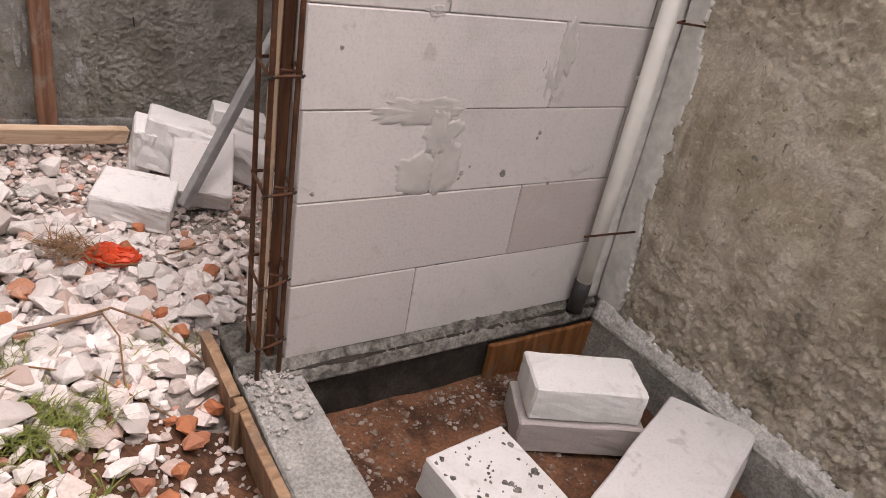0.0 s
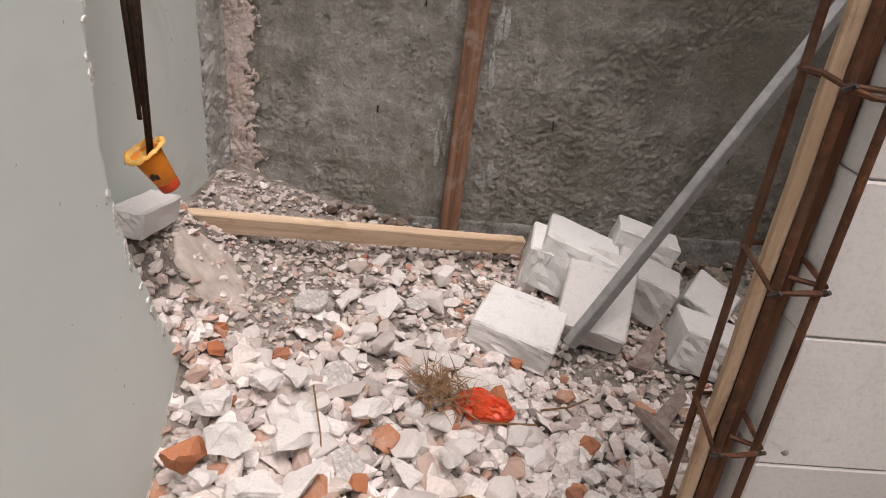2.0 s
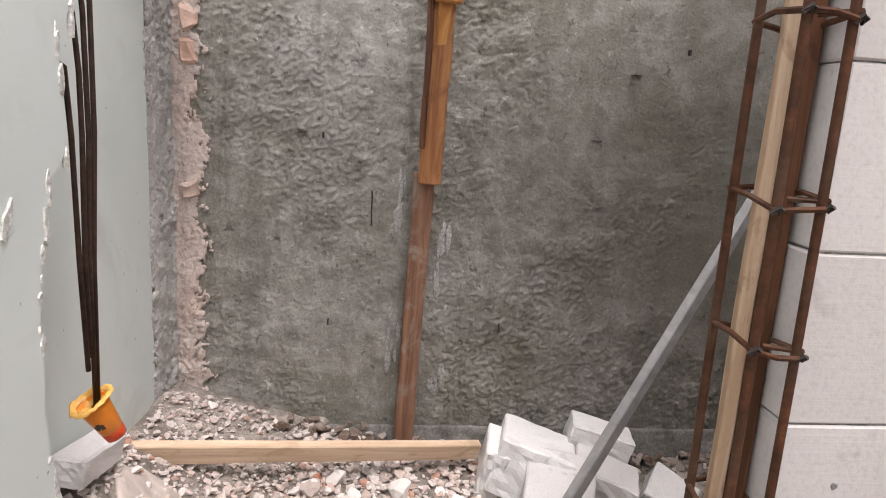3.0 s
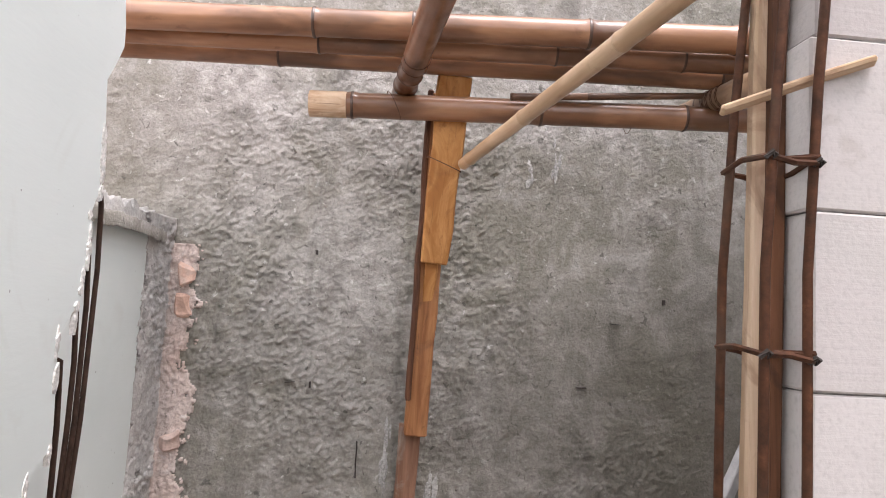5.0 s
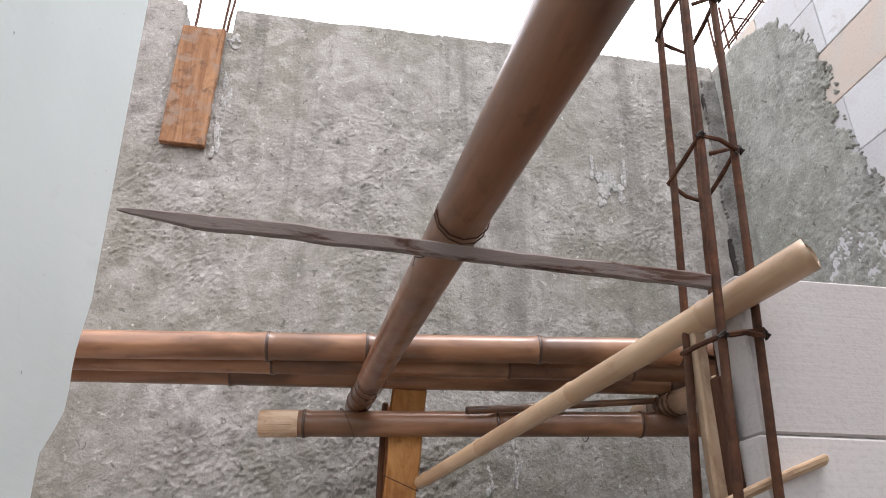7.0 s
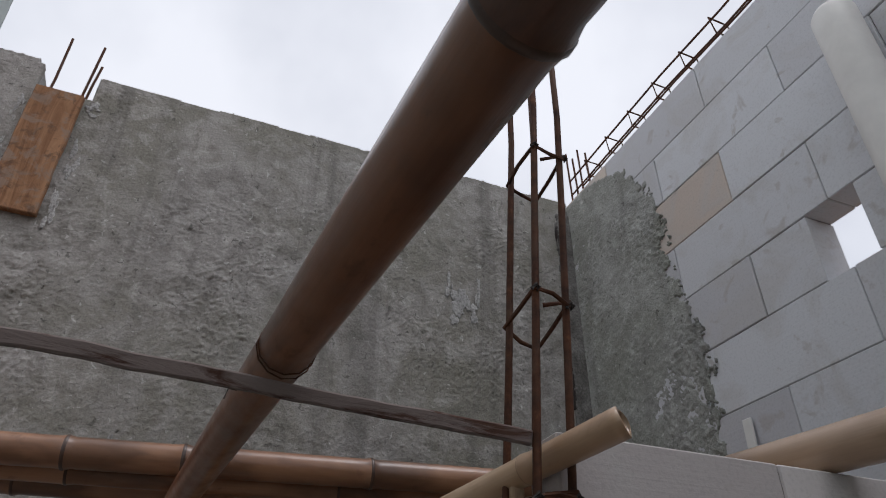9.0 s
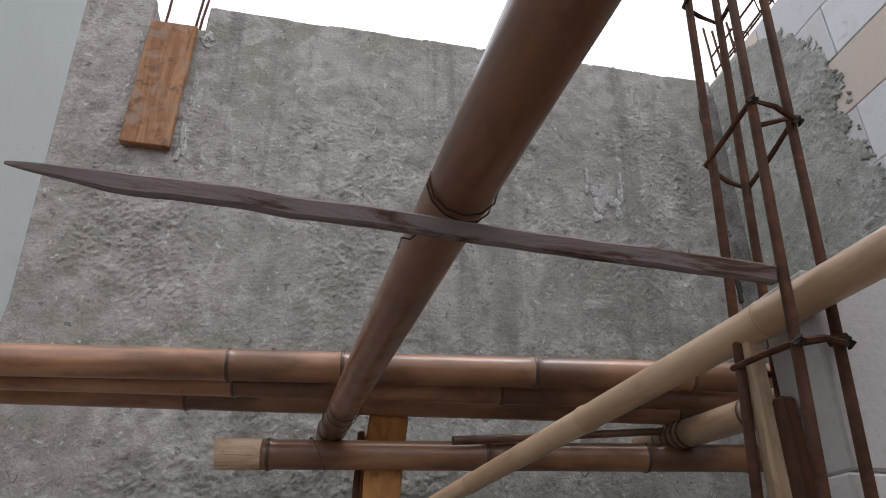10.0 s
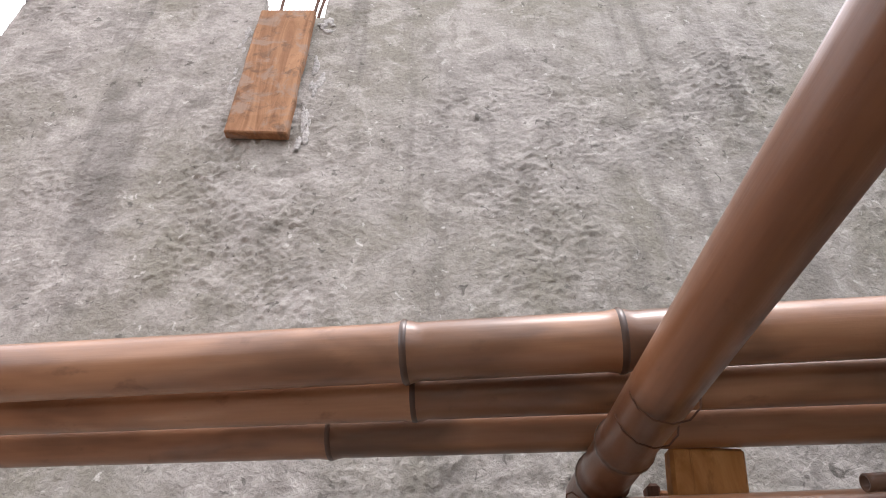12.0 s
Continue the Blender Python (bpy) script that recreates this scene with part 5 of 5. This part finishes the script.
def lathe(profile, sides=24):
    bm = bmesh.new()
    rings = [[bm.verts.new((r0 * math.cos(2 * math.pi * k / sides), r0 * math.sin(2 * math.pi * k / sides), z)) for k in range(sides)] for r0, z in profile]
    for a, b in zip(rings, rings[1:]):
        for k in range(sides):
            bm.faces.new((a[k], a[(k + 1) % sides], b[(k + 1) % sides], b[k]))
    bmesh.ops.recalc_face_normals(bm, faces=bm.faces[:])
    return bm


part("cup_body", lathe([(0.001, -0.056), (0.0185, -0.056), (0.020, -0.054), (0.0215, -0.036), (0.0222, -0.0355), (0.029, 0.022), (0.031, 0.034), (0.027, 0.034), (0.018, -0.048), (0.001, -0.048)]), M_CUP, cup, smooth=True)
part("juice", lathe([(0.0192, -0.0552), (0.0204, -0.0545), (0.0221, -0.037), (0.0219, -0.0362)]), M_RED, cup, "red-orange dregs in the bottom", smooth=True)
bm = bmesh.new()
rings = []
for r0, z in ((0.012, 0.022), (0.024, 0.026), (0.031, 0.036), (0.037, 0.042), (0.043, 0.040), (0.044, 0.036)):
    rings.append([bm.verts.new((r0 * math.cos(a) * (1 + 0.10 * noise.noise(Vector((math.cos(a) * 2, math.sin(a) * 2, 1)))), r0 * math.sin(a), z + 0.007 * noise.noise(Vector((math.cos(a) * 3.5, math.sin(a) * 3.5, r0 * 60))))) for a in (2 * math.pi * k / 40 for k in range(40))])
for ra, rc in zip(rings, rings[1:]):
    for k in range(40):
        bm.faces.new((ra[k], ra[(k + 1) % 40], rc[(k + 1) % 40], rc[k]))
bmesh.ops.recalc_face_normals(bm, faces=bm.faces[:])
part("torn_lid", bm, M_LID, cup, "torn yellowish film lid", smooth=True)
for k in range(3):
    a = -1.9 + 0.22 * k
    part("print_bar", box(-0.004, 0.004, -0.0006, 0.0006, -0.006, 0.006), M_INK, cup, "", Matrix.Translation((math.cos(a) * 0.0252, math.sin(a) * 0.0252, -0.012 + 0.004 * (k % 2))) @ pose(0, 0, 0, 6, 0, math.degrees(a) + 90))

# ---- bamboo ----


def bamboo(p0, p1, r0, r1, nodes, material, label, group="", cut=None, bow=0.0, pale=0.0, hollow=0.04):
    """A bamboo pole: culm with swollen joints, a ring at each joint, hollow cut ends."""
    m, n = along(p0, p1)
    pole = empty("bamboo_pole", m, label, "bamboo pole", group)
    sides = 20
    # an end cut on the skew, sloping towards the direction given
    skew = m.to_3x3().transposed() @ Vector(cut) if cut else Vector((0, 0, 0))

    def girth(z):
        rr = r0 + (r1 - r0) * z / n
        for q in nodes:
            rr += 0.095 * r0 * math.exp(-((z - q) / 0.008) ** 2) - 0.03 * r0 * math.exp(-((z - q - 0.018) / 0.01) ** 2)
        return rr

    def ring_at(bm, z, base, scale=1.0, push=0.0):
        cx = bow * math.sin(math.pi * z / n)
        made = []
        for k in range(sides):
            a = 2 * math.pi * k / sides
            x, y = girth(z) * scale * math.cos(a), girth(z) * scale * math.sin(a)
            slant = 0.85 * (x * skew.x + y * skew.y) if z > n - 0.001 else 0.0
            made.append(bm.verts.new((cx + x, y, z + push + slant - base)))
        return made

    stops = [0.0, *nodes, n]
    for za, zb in zip(stops, stops[1:]):
        inner = [za + d for d in (0.007, 0.016, 0.03)] + [zb - d for d in (0.016, 0.007)]
        zs = sorted({za, zb, *[z for z in inner if za < z < zb], *[za + (zb - za) * k / 8 for k in range(9)]})
        bm = bmesh.new()
        rings = [ring_at(bm, z, za) for z in zs]
        for ra, rbq in zip(rings, rings[1:]):
            for k in range(sides):
                bm.faces.new((ra[k], ra[(k + 1) % sides], rbq[(k + 1) % sides], rbq[k]))
        for edge, z, d in ((rings[0], za, hollow), (rings[-1], zb, -hollow)):
            if z not in (0.0, n):
                continue
            lip, deep = ring_at(bm, z, za, 0.74), ring_at(bm, z, za, 0.72, d)
            for k in range(sides):
                bm.faces.new((edge[k], edge[(k + 1) % sides], lip[(k + 1) % sides], lip[k]))
                bm.faces.new((lip[k], lip[(k + 1) % sides], deep[(k + 1) % sides], deep[k]))
            bm.faces.new(deep)
        bmesh.ops.recalc_face_normals(bm, faces=bm.faces[:])
        part("internode", bm, material, pole, "", Matrix.Translation((0, 0, za)), True)
    if pale:
        bm = lathe([(r0 * 0.74, -0.001), (r0 + 0.0008, -0.001), (r0 + 0.0010, pale * 0.5), (r0 + 0.0009, pale)], 20)
        part("pale_cut_end", bm, M_CUT, pole, "pale scraped cut end", None, True)
    for q in nodes:
        rr = r0 + (r1 - r0) * q / n + 0.125 * r0
        cx = bow * math.sin(math.pi * q / n)
        bm = lathe([(rr - 0.004, -0.006), (rr - 0.0006, -0.0025), (rr - 0.0006, 0.0012), (rr - 0.0014, 0.0030), (rr - 0.004, 0.006)], 20)
        part("joint_ring", bm, M_BAMPALE if material is M_BAMPALE else M_NODE, pole, "", Matrix.Translation((cx, 0, q)), True)
    return pole


# three poles side by side along the far wall
bamboo((-0.80, 2.412, 2.101), (1.44, 2.222, 2.143), 0.034, 0.033, [0.70, 0.938, 1.36, 1.72, 2.0], M_BAM, "thick brown bamboo pole of a three-pole rail", "rail poles")
bamboo((-0.80, 2.478, 2.085), (1.44, 2.290, 2.108), 0.026, 0.029, [0.708, 1.30, 1.62, 2.0], M_BAM, "dark bamboo pole in a three-pole rail", "rail poles")
bamboo((-0.80, 2.552, 2.076), (1.44, 2.362, 2.090), 0.027, 0.030, [0.60, 1.75, 2.1], M_BAM2, "thin dark bamboo pole in a three-pole rail", "rail poles")
# short cross pole below
bamboo((-0.116, 2.500, 1.958), (1.20, 2.405, 1.990), 0.033, 0.032, [0.110, 0.60, 0.98, 1.24], M_BAM, "brown bamboo pole with a pale cut end", "scaffold poles", pale=0.095)
# the long pole overhead and its twin over the block wall
bamboo((0.122, 2.545, 2.022), (0.326, -0.30, 1.965), 0.030, 0.035, [0.07, 0.165, 1.62, 2.1, 2.55], M_BAMDARK, "long red-brown bamboo pole overhead", "scaffold poles", bow=0.006)
bamboo((0.925, 2.56, 2.035), (1.075, 0.75, 1.966), 0.031, 0.036, [0.10, 0.42, 0.85, 1.3], M_BAMGREY, "grey-brown bamboo pole resting on the block wall", "scaffold poles")
# pale diagonal brace
bamboo((0.290, 2.482, 1.826), (0.560, 1.318, 1.932), 0.0155, 0.0190, [0.05, 0.36, 0.72, 1.04], M_BAMPALE, "pale yellow bamboo brace running diagonally", "scaffold poles", cut=(-0.52, -0.60, -0.27), hollow=0.03)
# thin dark stick on the cross pole
bamboo((0.395, 2.418, 1.995), (1.02, 2.425, 2.055), 0.010, 0.008, [0.2, 0.37, 0.52], M_BAM2, "thin dark bamboo stick on the cross pole", "scaffold poles")


def tie(centre, axis, radius, turns, label="thin wire lashing round the bamboo"):
    """A wire wound round a pole."""
    q = Vector(axis).to_track_quat("Z", "Y")
    pts = []
    for k in range(turns * 12 + 1):
        a = 2 * math.pi * k / 12
        pts.append(Vector(centre) + q @ Vector((radius * math.cos(a), radius * math.sin(a), 0.006 * (k / 12 - turns / 2))))
    tagged(part("wire_tie", tube(pts, 0.0010, 5), M_RUST), label, "wire tie", "wire ties")


LONG = Vector((0.223, -2.845, -0.075)).normalized()
tie((0.2015, 1.440, 2.0035), LONG + Vector((0.16, 0, 0.08)), 0.0334, 1)
tie((0.2025, 1.425, 2.003), LONG, 0.0330, 1)
for away, tilt in ((0.235, 0.10), (0.29, -0.06)):
    tie(Vector((0.122, 2.545, 2.022)) + LONG * away, LONG + Vector((tilt, 0, 0.1)), 0.0322, 1)
tie((0.10, 2.468, 1.962), (1, 0, 0.5), 0.040, 1)
tie((0.72, 2.46, 1.975), (1, 0, 0.02), 0.037, 1)
for k in range(4):
    yy = 2.36 + 0.022 * k
    tie((0.9416 - 0.0829 * (yy - 2.36), yy, 2.0274 + 0.038 * (yy - 2.36)), (0.083, -1, -0.04 + 0.05 * (k % 2)), 0.0335, 2, "dark wire lashing round the grey bamboo")
tagged(part("wire_end", tube([(0.168, 1.45, 1.966), (0.158, 1.455, 1.957), (0.150, 1.455, 1.958), (0.147, 1.45, 1.944)], 0.0010, 5), M_WIRE), "loose curled end of tie wire", "wire tie", "wire ties")

# ---- waste pipe in the corner ----
pipe = empty("waste_pipe", pose(1.455, 1.45, 0.2), "white plastic waste pipe with mortar stains", "pipe")
TO_W = Matrix.Translation((-1.455, -1.45, -0.2))
part("pipe_body", tube([(1.398, 1.400, 0.285), (1.402, 1.399, 0.7), (1.408, 1.397, 1.62)], 0.0215, 20), M_PVC, pipe, "", TO_W, True)
part("wide_pipe", tube([(1.408, 1.392, 1.58), (1.416, 1.383, 1.68), (1.430, 1.370, 1.74), (1.434, 1.366, 3.05), (1.434, 1.366, 3.13), (1.434, 1.366, 3.15)], [0.034, 0.034, 0.054, 0.054, 0.054, 0.043], 24), M_PVC, pipe, "wide upper pipe with a rounded cap", TO_W, True)
part("socket", tube([(1.396, 1.402, 0.20), (1.398, 1.401, 0.300)], 0.0240, 20), M_PVCDARK, pipe, "black pipe socket at the foot", TO_W, True)
for z, x0 in ((0.47, 1.30), (1.02, 1.42)):
    tagged(part("nail", tube([(x0, 1.358, z + 0.006), (1.40, 1.361, z), (1.50, 1.36, z - 0.004)], 0.003, 6), M_RUST), "long rusty wire nail holding the pipe", "nail", "pipe nails")

# ---- ring beam cage on the side wall ----
cage = empty("beam_cage", pose(RX + 0.05, 1.2, 3.55), "rusty ring-beam rebar cage along the wall top", "rebar cage")
TO_CG = Matrix.Translation((-RX - 0.05, -1.2, -3.55))
for x in (RX + 0.015, RX + 0.085):
    for z in (3.565, 3.645):
        part("bar", tube([(x + 0.003 * math.sin(k * 2.1), -0.6 + k * 0.33, z + 0.004 * math.sin(k * 1.7)) for k in range(11)], 0.0042, 6), M_RUST, cage, "", TO_CG)
for k in range(20):
    y = 2.55 - 0.16 * k
    pts = [(RX + 0.01, y, 3.56), (RX + 0.008, y + 0.01, 3.652), (RX + 0.092, y + 0.012, 3.652), (RX + 0.092, y, 3.558), (RX + 0.01, y - 0.004, 3.557)]
    part("stirrup", tube(pts, 0.0034, 5), M_RUST, cage, "", TO_CG)
for k, (x, y) in enumerate(((RX + 0.02, 2.66), (RX + 0.08, 2.64), (RX + 0.03, 2.72), (RX + 0.09, 2.71))):
    tagged(part("starter_bar", tube([(x, y, 3.3), (x + 0.004, y, 3.55), (x, y + 0.004, 3.75 + 0.04 * k)], 0.005, 6), M_RUST), "rusty starter bar in the wall corner", "rebar", "starter bars")

# ---- upper aerated blocks of the side wall, as pieces ----
part("mortar_bed", box(RX + 0.006, RX + 0.094, -2.6, 1.515, 1.95, 3.50), M_BEDJOINT, right_wall, m=TO_R)
part("mortar_bed", box(RX + 0.006, RX + 0.094, 1.678, FAR_Y + 0.13, 1.95, 3.50), M_BEDJOINT, right_wall, m=TO_R)
part("mortar_bed", box(RX + 0.006, RX + 0.094, 1.515, 1.678, 1.95, 2.515), M_BEDJOINT, right_wall, m=TO_R)
part("mortar_bed", box(RX + 0.006, RX + 0.094, 1.515, 1.678, 2.735, 3.50), M_BEDJOINT, right_wall, m=TO_R)
rng = random.Random(17)
for c in range(8):
    z1 = 3.515 - 0.196 * c
    z0 = z1 - 0.196
    start = 1.874 if c % 2 == 0 else 2.150
    ys = sorted([start + 0.55 * k for k in range(-6, 3)])
    ys = [y for y in ys if -1.2 < y < FAR_Y - 0.05] + [FAR_Y + 0.1]
    for a, b in zip(ys, ys[1:]):
        spans = [(a, b)]
        if c in (4,):
            spans = []
            for s0, s1 in ((a, min(b, 1.530)), (max(a, 1.675), b)):
                if s1 - s0 > 0.03:
                    spans.append((s0, s1))
        for s0, s1 in spans:
            push = rng.uniform(-0.003, 0.002)
            bm = box(RX + push * 0.6, RX + 0.1 + push, s0 + 0.0014, s1 - 0.0014, z0 + 0.0012, z1 - 0.0016, 0.0022)
            stained = (c == 2 and 1.8 < a < 1.9) or (c == 0 and a > 2.2)
            part("block", bm, M_AACSTAIN if stained else M_AAC2, right_wall, "rust-stained block" if stained else "", TO_R)
# white strip standing behind the block wall
board("plastic_strip", (1.475, 2.02, 1.99), (1.490, 2.02, 2.30), 0.03, 0.006, M_PVC, "short white plastic strip leaning on the wall", "plastic strip", 90, 0.0005, 0.001)
